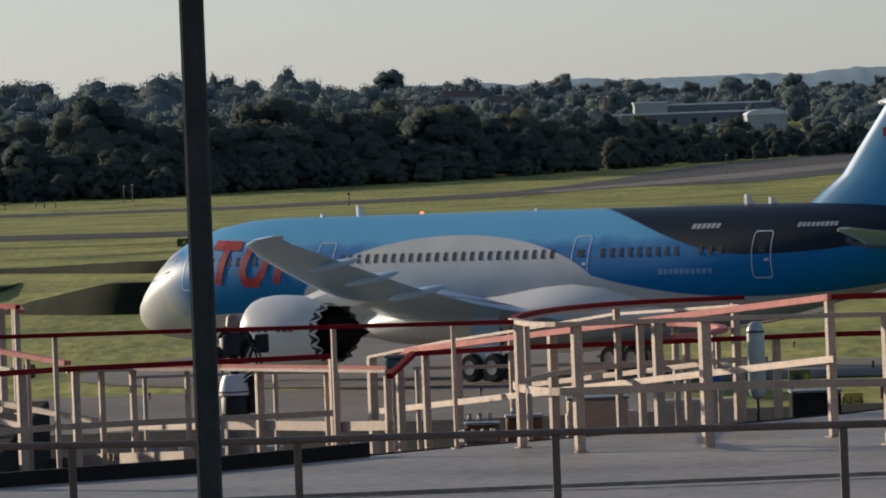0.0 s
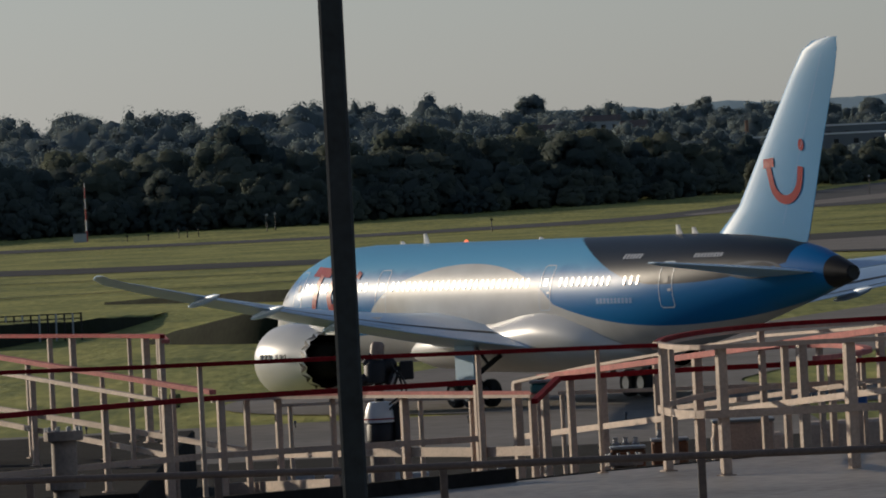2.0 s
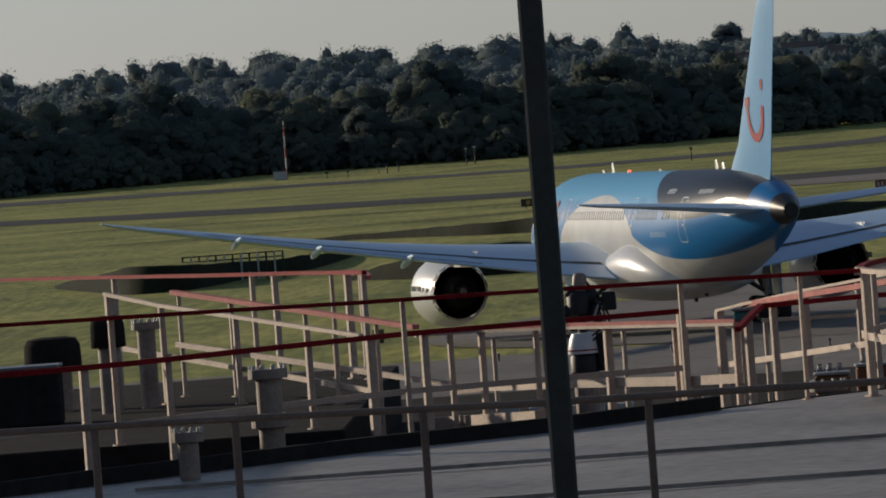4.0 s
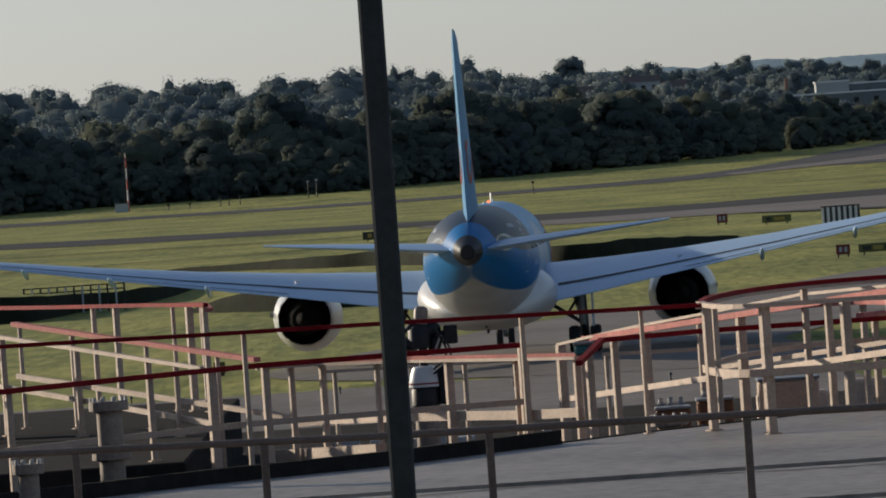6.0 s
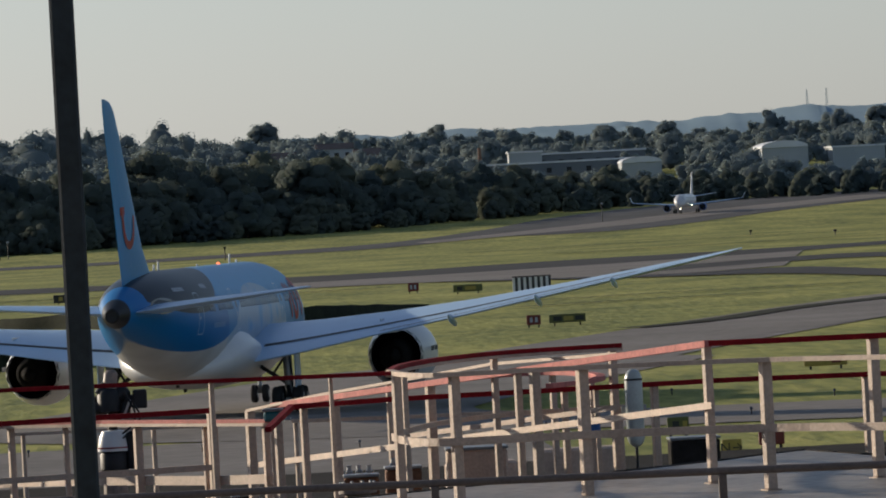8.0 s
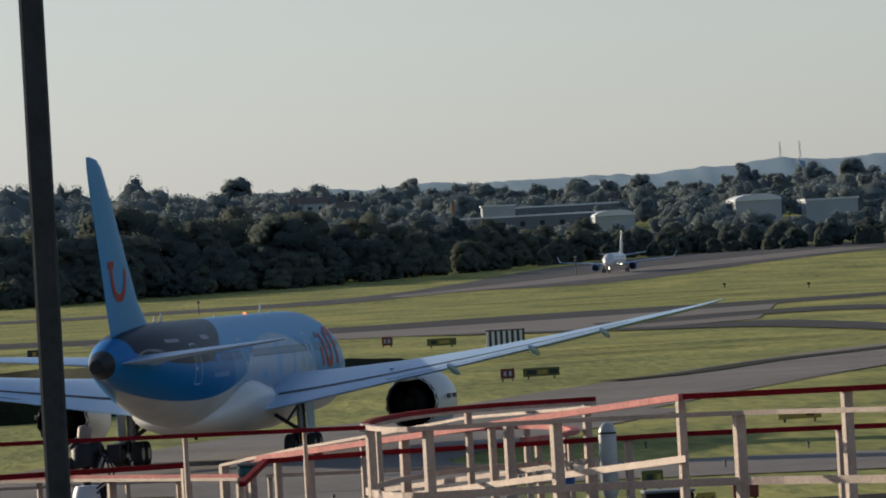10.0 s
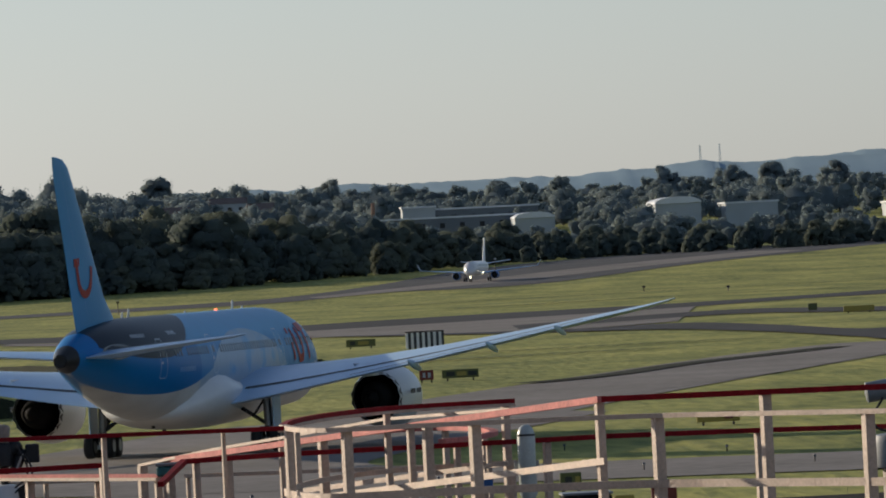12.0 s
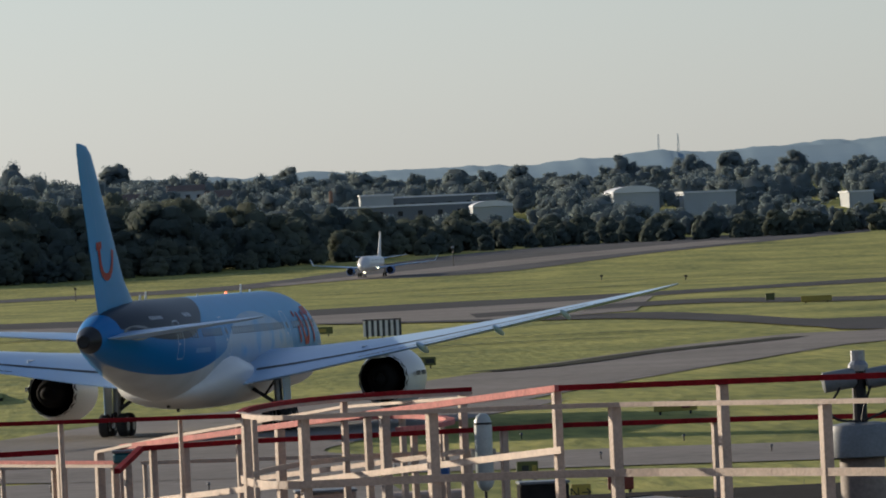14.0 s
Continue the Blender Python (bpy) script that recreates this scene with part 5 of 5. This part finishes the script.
        part("block", add_box(bmesh.new(), (x0, y - 0.25, 0), (x1, y + 0.25, h), 0.03), CREAM, t)


def rail_point(line, x):
    """The place on a line of points at x, along its first stretch that spans it."""
    for p, q in zip(line, line[1:]):
        if min(p[0], q[0]) - 1e-6 <= x <= max(p[0], q[0]) + 1e-6 and p[0] != q[0]:
            return Vector(p).lerp(Vector(q), (x - p[0]) / (q[0] - p[0]))
    return Vector(min(line, key=lambda p: abs(p[0] - x)))


def railing(label, line, posts=(), top=None, deep=0.05, wide=0.06, plate=None, mids=()):
    """A roof railing. line: places of the top rail; posts: (x, width) along it, or (x, y, z, width); mids: (line or drop, depth); plate: a second flat bar under the rail."""
    t = thing("railing", label, "railing", group="roof railings")
    line = [Vector(p) for p in line]
    for p, q in zip(line, line[1:]):
        d = (q - p).normalized() * 0.012
        part("top_rail", add_bar(bmesh.new(), p - d, q + d, wide, deep), top or RAIL_RED, t)
        if plate:
            low = Vector((0, 0.01, -deep * 0.5 - 0.016))
            part("rail_plate", add_bar(bmesh.new(), p - d + low, q + d + low, wide * 1.5, 0.03), plate, t)
    for m, h in mids:
        if isinstance(m, float):
            m = [p - Vector((0, 0, m)) for p in line]
        for p, q in zip(m, m[1:]):
            p, q = Vector(p), Vector(q)
            d = (q - p).normalized() * 0.012
            part("mid_rail", add_bar(bmesh.new(), p - d, q + d, 0.035, h), CREAM, t)
    for post in posts:
        if len(post) == 2:
            (x, y, z), w = rail_point(line, post[0]), post[1]
        else:
            x, y, z, w = post
        y, z = y + 0.05, z - deep / 2 + 0.005
        zb = base_z(x, y)
        h = w / 2 / 1.15
        bm = bmesh.new()
        add_box(bm, (x - h, y - h, zb + 0.012), (x + h, y + h, z), 0.006)
        add_box(bm, (x - h - 0.025, y - h - 0.025, zb), (x + h + 0.025, y + h + 0.025, zb + 0.011))
        bmesh.ops.rotate(bm, cent=(x, y, zb), matrix=Matrix.Rotation(radians(22), 3, "Z"), verts=bm.verts)
        part("post", bm, CREAM, t)
    return t


def build_railings():
    # the oval end: a cream rail round the near side, a red one round the far side
    near = [(p[0], p[1], 9.5) for p in curve_points([(2.17, 74.0), (2.22, 72.9), (2.36, 71.9), (2.61, 71.45), (3.07, 71.45), (3.78, 71.4), (4.56, 71.1), (5.43, 70.5), (6.3, 69.2), (7.42, 67.4), (8.9, 65.1)], 3)]
    railing("cream railing round the near side of the oval walkway end", near, ((2.2, 73.2, 9.5, 0.085), (2.66, 0.095), (3.8, 0.105), (5.37, 0.105), (6.98, 0.105)), CREAM, 0.042, 0.07, mids=((0.6, 0.07),))
    far = [(p[0], p[1], 9.5) for p in curve_points([(2.17, 74.0), (2.3, 75.8), (2.53, 77.3), (2.82, 78.5), (3.2, 79.5), (3.73, 80.2), (4.68, 80.5)], 3)]
    railing("railing with a weathered red rail round the oval end", far, ((2.37, 0.06), (3.38, 0.07), (4.6, 0.085)), RAIL_RED, 0.045, 0.06, plate=CREAM, mids=((0.62, 0.05),))
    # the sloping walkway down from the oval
    railing("sloping railing with a rail painted in sunlit pink tone", [(1.29, 88.0, 8.897), (5.03, 72.79, 9.624)], ((1.9, 0.105), (2.8, 0.1), (2.99, 0.06), (3.56, 0.075), (3.7, 0.1), (5.02, 0.085)), RED_SUNLIT, 0.06, 0.075,
            mids=(([(1.1, 88.4, 8.247), (5.03, 72.6, 9.068)], 0.062),))
    railing("slim cream handrail sloping beside the pink one", [(1.01, 88.5, 8.845), (1.78, 86.53, 9.023), (2.5, 84.61, 9.159), (3.46, 81.86, 9.354), (4.54, 78.5, 9.46)], ((1.03, 0.105), (2.46, 0.06)), CREAM, 0.03, 0.05,
            mids=(([(2.52, 83.2, 8.62), (4.5, 78.6, 8.93)], 0.05),))
    # the lower walkway behind, red railed, with its corner and rounded end
    railing("lower railing with a dark red rail turning a corner", [(1.07, 77.6, 8.93), (1.33, 79.0, 9.1), (2.35, 79.85, 9.1), (3.92, 79.95, 9.1), (5.62, 80.3, 9.1), (7.12, 79.5, 9.1), (8.12, 78.6, 9.1), (9.8, 77.0, 9.1)],
            ((1.18, 0.08), (1.45, 0.075), (4.07, 0.07), (4.39, 0.055), (4.98, 0.08), (7.05, 0.08)), RAIL_RED, 0.05, 0.06)
    railing("thin cream rail behind the red one", [(1.48, 87.0, 8.742), (2.53, 86.1, 8.749), (4.1, 84.72, 8.766), (4.89, 84.0, 8.777)], ((1.5, 0.05), (4.85, 0.06)), CREAM, 0.04, 0.04)
    ring = [(p[0], p[1], 9.2) for p in curve_points([(3.27, 82.9), (3.7, 83.4), (4.16, 83.1), (4.42, 81.6), (4.44, 79.9), (4.19, 78.5), (3.82, 77.7)], 4)]
    railing("rounded pink rail at the end of the lower walkway", ring, ((4.12, 0.07), (4.43, 0.06)), RED_SUNLIT, 0.045, 0.085)
    railing("dark red railing along the roof beside the oval", [(5.04, 72.55, 9.63), (6.46, 72.0, 9.63), (7.87, 71.45, 9.63), (9.0, 71.0, 9.63)], ((6.46, 0.1), (8.6, 0.09)), RAIL_RED, 0.052, 0.06)
    # the walkway on the other side
    railing("thin red railing along the back of the walkway", [(-8.0, 77.6, 9.5), (-3.68, 76.0, 9.5), (-2.59, 75.31, 9.5), (-0.84, 74.85, 9.5), (2.15, 73.3, 9.5)], ((-7.0, 0.06), (-4.9, 0.06), (-2.08, 0.05), (0.52, 0.05), (1.61, 0.04)), RAIL_RED, 0.04, 0.05)
    railing("shaded cream railing with a dark red rail at the roof edge", [(-7.6, 73.2, 9.1), (-5.4, 74.2, 9.1), (-4.6, 74.85, 9.1), (-3.41, 76.62, 9.1), (-2.15, 78.25, 9.1), (-1.36, 78.6, 9.1), (0.56, 79.28, 9.1)],
            ((-7.0, 0.08), (-5.06, 0.09), (-4.32, 0.07), (-3.06, 0.065), (-2.49, 0.1), (-1.98, 0.08), (0.54, 0.085)), RAIL_RED, 0.052, 0.06, mids=((0.56, 0.06),))
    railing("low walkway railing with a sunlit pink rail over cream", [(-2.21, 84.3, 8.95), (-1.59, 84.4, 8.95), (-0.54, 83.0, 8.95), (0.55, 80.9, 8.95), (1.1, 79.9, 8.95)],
            ((-1.86, 0.065), (-1.53, 0.075), (-0.95, 0.06), (-0.2, 0.09), (0.48, 0.055), (0.57, 0.075), (1.08, 0.075)), RED_SUNLIT, 0.035, 0.075, plate=CREAM,
            mids=(([(-1.92, 86.2, 8.259), (-1.54, 85.6, 8.289), (-0.56, 83.2, 8.336), (0.59, 81, 8.348), (1.14, 79.9, 8.374)], 0.095),))
    railing("far cream railing of the low walkway", [(-1.62, 89.37, 8.7), (-0.04, 88.94, 8.7), (1.28, 88.18, 8.7)], ((-1.49, 0.05), (-0.04, 0.055), (1.19, 0.06)), CREAM, 0.035, 0.05)
    railing("receding railing with a sunlit pink rail", [(-5.04, 90.0, 9.456), (-2.21, 84.3, 9.012)], ((-4.98, 0.05), (-4.34, 0.06), (-3.46, 0.05), (-2.65, 0.05)), RED_SUNLIT, 0.05, 0.08,
            mids=(([(-5.04, 90.0, 8.872), (-1.88, 84.5, 8.377)], 0.06),))
    railing("slim cream railing beside the receding pink one", [(-5.74, 89.0, 9.51), (-5.07, 87.71, 9.366), (-2.75, 83.0, 8.995)], ((-5.7, 0.1), (-5.06, 0.07), (-4.17, 0.07), (-3.35, 0.07), (-3.04, 0.05)), CREAM, 0.04, 0.05,
            mids=(([(-5.67, 89.0, 8.915), (-4.41, 86.56, 8.705), (-2.67, 83.0, 8.416)], 0.055),))
    railing("far railing with a red and pink rail and square end", [(-8.3, 106.0, 9.5), (-6.96, 102.7, 9.5), (-4.92, 96.9, 9.5), (-3.71, 93.9, 9.5), (-2.93, 91.3, 9.5)], ((-6.4, 0.07), (-4.41, 0.065), (-4.11, 0.08), (-3.36, 0.05), (-3.15, 0.09), (-2.95, 0.07)), RAIL_RED, 0.045, 0.06)
    railing("square pink end of the far railing", [(-3.85, 97.3, 9.44), (-3.1, 95.6, 9.44), (-2.9, 91.4, 9.44)], ((-3.12, 0.06),), RED_SUNLIT, 0.04, 0.1)
    # the near handrail
    t = thing("railing", "near dark brown handrail on slim posts", "railing", group="roof railings")
    line = [Vector(p) for p in ((-4.6, 46.8, 9.51), (-2.58, 46.0, 9.511), (-1.59, 45.52, 9.509), (-0.52, 44.98, 9.505), (0.89, 44.26, 9.519), (3.24, 43.0, 9.535), (5.6, 41.8, 9.54))]
    for p, q in zip(line, line[1:]):
        part("top_rail", add_tube(bmesh.new(), p, q, 0.021, n=10), BROWN, t)
    for x in (-3.1, -2.27, -1.18, 0.09, 1.5, 3.02, 4.5):
        p = rail_point(line, x)
        part("post", add_box(bmesh.new(), (x - 0.022, p.y - 0.022, ROOF_Z), (x + 0.022, p.y + 0.022, p.z - 0.018), 0.004), BROWN, t)


def flanged_pipe(name, label, x, y, zb, zt, r, flanges):
    t = thing(name, label, "vent pipe", Matrix.Translation((x, y, zb)), "roof pipes")
    smooth(part("pipe", add_lathe(bmesh.new(), [(0, r), (zt - zb, r)], n=16), PIPE, t))
    for f in flanges:
        h = (zt - zb) * f
        part("flange", add_lathe(bmesh.new(), [(h - 0.045, r * 1.5), (h - 0.04, r * 1.55), (h + 0.035, r * 1.55), (h + 0.04, r * 1.5)], n=18), PIPE, t)
        for k in range(10):
            a = k * math.tau / 10
            part("bolt", add_lathe(bmesh.new(), [(h + 0.036, 0.016), (h + 0.075, 0.014)], Matrix.Translation((r * 1.36 * math.cos(a), r * 1.36 * math.sin(a), 0)), 6), STEEL, t)


def build_roof_things():
    flanged_pipe("vent_pipe", "short flanged cream pipe stub on the roof", -3.66, 65.9, 8.35, 8.72, 0.085, (0.95,))
    flanged_pipe("vent_pipe", "tall flanged cream pipe with two joints", -3.1, 68.9, 8.35, 9.1, 0.11, (0.98, 0.42))
    flanged_pipe("vent_pipe", "flanged cream pipe on the lower roof", -5.2, 87.0, DECK_Z, 9.2, 0.1, (0.97,))
    flanged_pipe("vent_pipe", "stubby flanged pipe by the walkway", 1.9, 77.5, 7.6, 8.35, 0.12, (0.95,))
    # hooded vents
    for x, y, z, r in ((-5.55, 86.0, 9.33, 0.19), (-6.3, 88, 9.1, 0.32), (8.33, 78.0, 9.05, 0.36)):
        t = thing("hooded_vent", "grey mushroom-hooded vent on a cream stack", "vent", Matrix.Translation((x, y, base_z(x, y))), "hooded vents")
        h = z - base_z(x, y)
        smooth(part("duct", add_lathe(bmesh.new(), [(0, r * 0.62), (h - 0.3, r * 0.62)], n=18), PIPE, t))
        # left-hand hoods get the dark felt colour, painted as silhouettes in shade
        smooth(part("hood", add_lathe(bmesh.new(), [(h - 0.34, r * 0.95), (h - 0.33, r), (h - 0.1, r * 0.97), (h - 0.02, r * 0.85), (h, r * 0.5)], n=22), GREYBOX if x > 0 else ROOF_DARK, t), 50)
    # camera cluster above the right-hand vent
    t = thing("camera_cluster", "grey surveillance camera heads with looping cables", "camera", Matrix.Translation((8.33, 78.0, 9.05)))
    part("column", add_tube(bmesh.new(), (0, 0, 0), (0, 0, 0.5), 0.07), DARK, t)
    for dx, z in ((-0.2, 0.42), (0.22, 0.44)):
        smooth(part("camera_head", add_lathe(bmesh.new(), [(-0.16, 0.08), (-0.15, 0.1), (0.13, 0.1), (0.17, 0.07)], Matrix.Translation((dx, -0.05, z)) @ Matrix.Rotation(radians(82), 4, "Y"), 14), GREYBOX, t))
    part("cap", add_lathe(bmesh.new(), [(0.5, 0.1), (0.56, 0.1), (0.6, 0.07), (0.7, 0.07)], n=12), STEEL, t)
    for k in range(3):
        cu = bpy.data.curves.new("cable", "CURVE")
        cu.dimensions, cu.bevel_depth = "3D", 0.012
        sp = cu.splines.new("BEZIER")
        sp.bezier_points.add(2)
        for i, (x, z) in enumerate(((-0.2 + 0.3 * k, 0.35), (-0.3 + 0.33 * k, 0.1 + 0.05 * k), (0.0, 0.0))):
            bp = sp.bezier_points[i]
            bp.co, bp.handle_left_type, bp.handle_right_type = (x, -0.12, z), "AUTO", "AUTO"
        cu.materials.append(CABLE)
        new("cable", cu).parent = t
    # valve-like floodlight unit on a drum
    t = thing("winch_unit", "pale drum with a dark clustered head and cable", "roof machine", Matrix.Translation((-0.47, 86.0, LOW_Z)))
    part("pedestal", add_lathe(bmesh.new(), [(0, 0.13), (0.7, 0.13), (0.73, 0.15)], n=18), PIPE, t)
    smooth(part("drum", add_lathe(bmesh.new(), [(0.735, 0.13), (0.76, 0.155), (0.92, 0.155), (0.95, 0.135)], n=20), DARK, t), 40)
    smooth(part("cone_cover", add_lathe(bmesh.new(), [(0.955, 0.175), (0.99, 0.175), (1.1, 0.155), (1.17, 0.125), (1.18, 0.06)], n=24), BODY_WHITE, t, "pale conical cover"), 40)
    part("band", add_lathe(bmesh.new(), [(0.985, 0.178), (1.0, 0.178)], n=24), RAIL_RED, t)
    part("motor", add_lathe(bmesh.new(), [(0.76, 0.05), (0.78, 0.07), (1.12, 0.07), (1.15, 0.04)], Matrix.Translation((0.19, -0.04, 0)), 12), DARK, t)
    part("neck", add_tube(bmesh.new(), (0, 0, 1.18), (0, 0, 1.42), 0.05), DARK, t)
    for x, z, r, h, ang in ((-0.02, 1.5, 0.13, 0.26, 0), (0.0, 1.72, 0.075, 0.2, 8), (-0.12, 1.42, 0.07, 0.16, 80), (0.1, 1.56, 0.08, 0.2, 55), (0.14, 1.4, 0.06, 0.18, 20), (-0.08, 1.62, 0.06, 0.16, 40), (0.2, 1.5, 0.05, 0.12, 90)):
        m = Matrix.Translation((x, -0.03, z)) @ Matrix.Rotation(radians(ang), 4, "Y")
        smooth(part("head_housing", add_lathe(bmesh.new(), [(-h / 2, r * 0.8), (-h * 0.45, r), (h * 0.3, r), (h * 0.42, r * 0.85), (h / 2, r * 0.5)], m, 14), PIPE if r == 0.075 else DARK, t), 45)
    part("junction", add_box(bmesh.new(), (0.23, -0.12, 1.4), (0.38, 0.06, 1.6), 0.015), DARK, t)
    part("junction_arm", add_bar(bmesh.new(), (0.05, -0.03, 1.5), (0.24, -0.03, 1.52), 0.03, 0.03), STEEL, t)
    for k in range(2):
        cu = bpy.data.curves.new("hose", "CURVE")
        cu.dimensions, cu.bevel_depth = "3D", 0.011
        sp = cu.splines.new("BEZIER")
        sp.bezier_points.add(2)
        for i, (x, z) in enumerate(((0.14 + 0.08 * k, 1.6 - 0.1 * k), (0.24 + 0.05 * k, 1.28), (0.1, 1.14 - 0.05 * k))):
            bp = sp.bezier_points[i]
            bp.co, bp.handle_left_type, bp.handle_right_type = (x, -0.2, z), "AUTO", "AUTO"
        cu.materials.append(CABLE)
        new("hose", cu).parent = t
    part("lever", add_bar(bmesh.new(), (0.08, -0.13, 1.22), (0.2, -0.13, 1.5), 0.025, 0.025), STEEL, t)
    # capsule vessel with a dangling cable
    t = thing("capsule_vessel", "upright pale capsule vessel on a bracket", "vessel", Matrix.Translation((4.62, 77.6, 8.57)))
    smooth(part("body", add_lathe(bmesh.new(), [(0, 0.03), (0.03, 0.065), (0.08, 0.086), (0.66, 0.086), (0.72, 0.065), (0.75, 0.03)], n=20), VESSEL, t), 60)
    part("band", add_lathe(bmesh.new(), [(0.64, 0.089), (0.66, 0.089)], n=20), DARK, t)
    part("stem", add_tube(bmesh.new(), (0, 0, -0.3), (0, 0, 0.01), 0.015), CABLE, t)
    part("bracket", add_box(bmesh.new(), (-0.12, 0.1, 0.3), (0.12, 0.13, 0.4)), STEEL, t)
    # boxes and small plant between the posts
    for name, lab, x, y, w, d, h, m, z in (("junction_box", "small teal box at the walkway corner", 1.15, 79.2, 0.19, 0.16, 0.1, TEAL, 8.96), ("valve_box", "blue valve box on a bracket", 4.3, 79.5, 0.16, 0.14, 0.16, BLUEBOX, 8.62),
                                          ("plant_unit", "squat dark grey plant unit on the roof", 6.0, 90, 0.55, 0.6, 0.62, ROOF_DARK, LOW_Z), ("plant_unit", "cream plant cabinet on the lower roof", 3.28, 83, 0.62, 0.6, 0.86, CREAM, LOW_Z),
                                          ("crate", "rust-brown crate of fittings", 2.02, 80.6, 0.34, 0.4, 0.72, RUST, LOW_Z), ("crate", "brown crate on the lower roof", 2.46, 81.2, 0.36, 0.4, 0.76, RUST, LOW_Z), ("plant_unit", "dark grey boxed fan unit", -6.4, 84, 0.9, 0.7, 0.6, ROOF_DARK, DECK_Z)):
        t = thing(name, lab, name.replace("_", " "), Matrix.Translation((x, y, z)))
        part("case", add_box(bmesh.new(), (-w / 2, -d / 2, 0), (w / 2, d / 2, h), 0.02), m, t)
        part("lid", add_box(bmesh.new(), (-w / 2 - 0.01, -d / 2 - 0.01, h + 0.001), (w / 2 + 0.01, d / 2 + 0.01, h + 0.03), 0.006), GREYBOX if m is not RUST else STEEL, t)
        if z > DECK_Z:
            part("stand", add_box(bmesh.new(), (-0.035, -0.035, base_z(x, y) - z), (0.035, 0.035, -0.001)), CREAM, t)
    # pipe fittings lying on the rusty crates
    for k, (x, y, z) in enumerate(((1.9, 80.55, 8.36), (2.0, 80.6, 8.36), (2.1, 80.52, 8.36), (2.36, 81.1, 8.4), (2.5, 81.2, 8.4))):
        t = thing("pipe_fitting", "bright steel pipe fitting on a crate", "fitting", Matrix.Translation((x, y, z)), "pipe fittings")
        part("collar", add_lathe(bmesh.new(), [(0, 0.035), (0.02, 0.04), (0.03, 0.025), (0.07, 0.022), (0.08, 0.03)], n=12), STEEL, t)
    # the lamp post standing before the view
    t = thing("lamp_post", "dark galvanised steel lamp post", "lamp post", Matrix.Translation((-0.272, 30.0, 0)))
    part("shaft", add_box(bmesh.new(), (-0.046, -0.046, LOW_Z + 0.02), (0.046, 0.046, 13.5), 0.01), GALV, t)
    part("base_plate", add_box(bmesh.new(), (-0.12, -0.12, LOW_Z), (0.12, 0.12, LOW_Z + 0.02)), GALV, t)


build_ground()
build_pavements()
bank("bank_1", [(-33, 845), (-22, 822), (-14, 800), (-7, 787), (2, 740), (9, 706), (17, 728), (28, 808)], [0.3, 0.8, 1.2, 1.5, 1.8, 1.8, 1.7, 0.3], 60)
bank("bank_2", [(-21, 606), (-16.5, 595), (-13, 588), (-10, 586), (-7, 588), (-3, 592), (0, 600)], [0.2, 1.4, 2.1, 2.3, 2.2, 1.5, 0.2], 40)
bank("bank_3", [(-47, 665), (-40, 625), (-37, 613), (-33, 617), (-30, 648), (-26, 668), (-24, 726)], [0.3, 1.7, 2.1, 1.9, 1.4, 1.2, 0.3], 45)
build_hills()
build_trees()
build_buildings()
build_signs()
airliner = build_airliner()
jet = build_regional_jet()
build_roofs()
build_railings()
build_roof_things()


def motions():
    walk(airliner, [(t, pose(x, y, 0.05, 0, 0, -h)) for t, x, y, h in (
        (0.0, 13.48, 382.2, -44.52), (0.5, 11.67, 384.25, -39.9), (1.0, 9.95, 386.46, -36.1), (1.5, 8.21, 388.81, -32.0), (2.0, 6.7, 391.4, -27.9),
        (3.0, 4.23, 397.05, -19.65), (4.0, 2.5, 403.1, -11.4), (5.0, 1.6, 409.4, -3.6), (5.5, 1.43, 412.5, -0.3), (6.0, 1.35, 415.7, 2.08), (6.5, 1.52, 418.86, 4.35), (7.0, 1.75, 422.01, 6.06),
        (8.3, 2.7, 430.1, 9.7), (9.5, 4.16, 437.53, 12.24), (10.5, 5.57, 443.54, 13.6), (12.0, 7.83, 452.54, 14.28), (13.0, 9.54, 458.7, 14.2), (14.0, 11.26, 465.02, 13.87))])

    def jet_row(t, az, d):
        x, y = polar(az, d)
        return t, pose(x, y, ground_z(x, y) + 0.06, 0, 0, 170)
    walk(jet, [jet_row(t, az, d) for t, az, d in ((0.0, 5.05, 2345), (3.5, 4.62, 2215), (6.5, 4.06, 2110), (7.0, 3.99, 2092), (9.5, 3.62, 2005), (10.5, 3.44, 1972), (12.0, 3.12, 1920), (13.0, 2.91, 1885), (14.0, 2.67, 1850))])


motions()
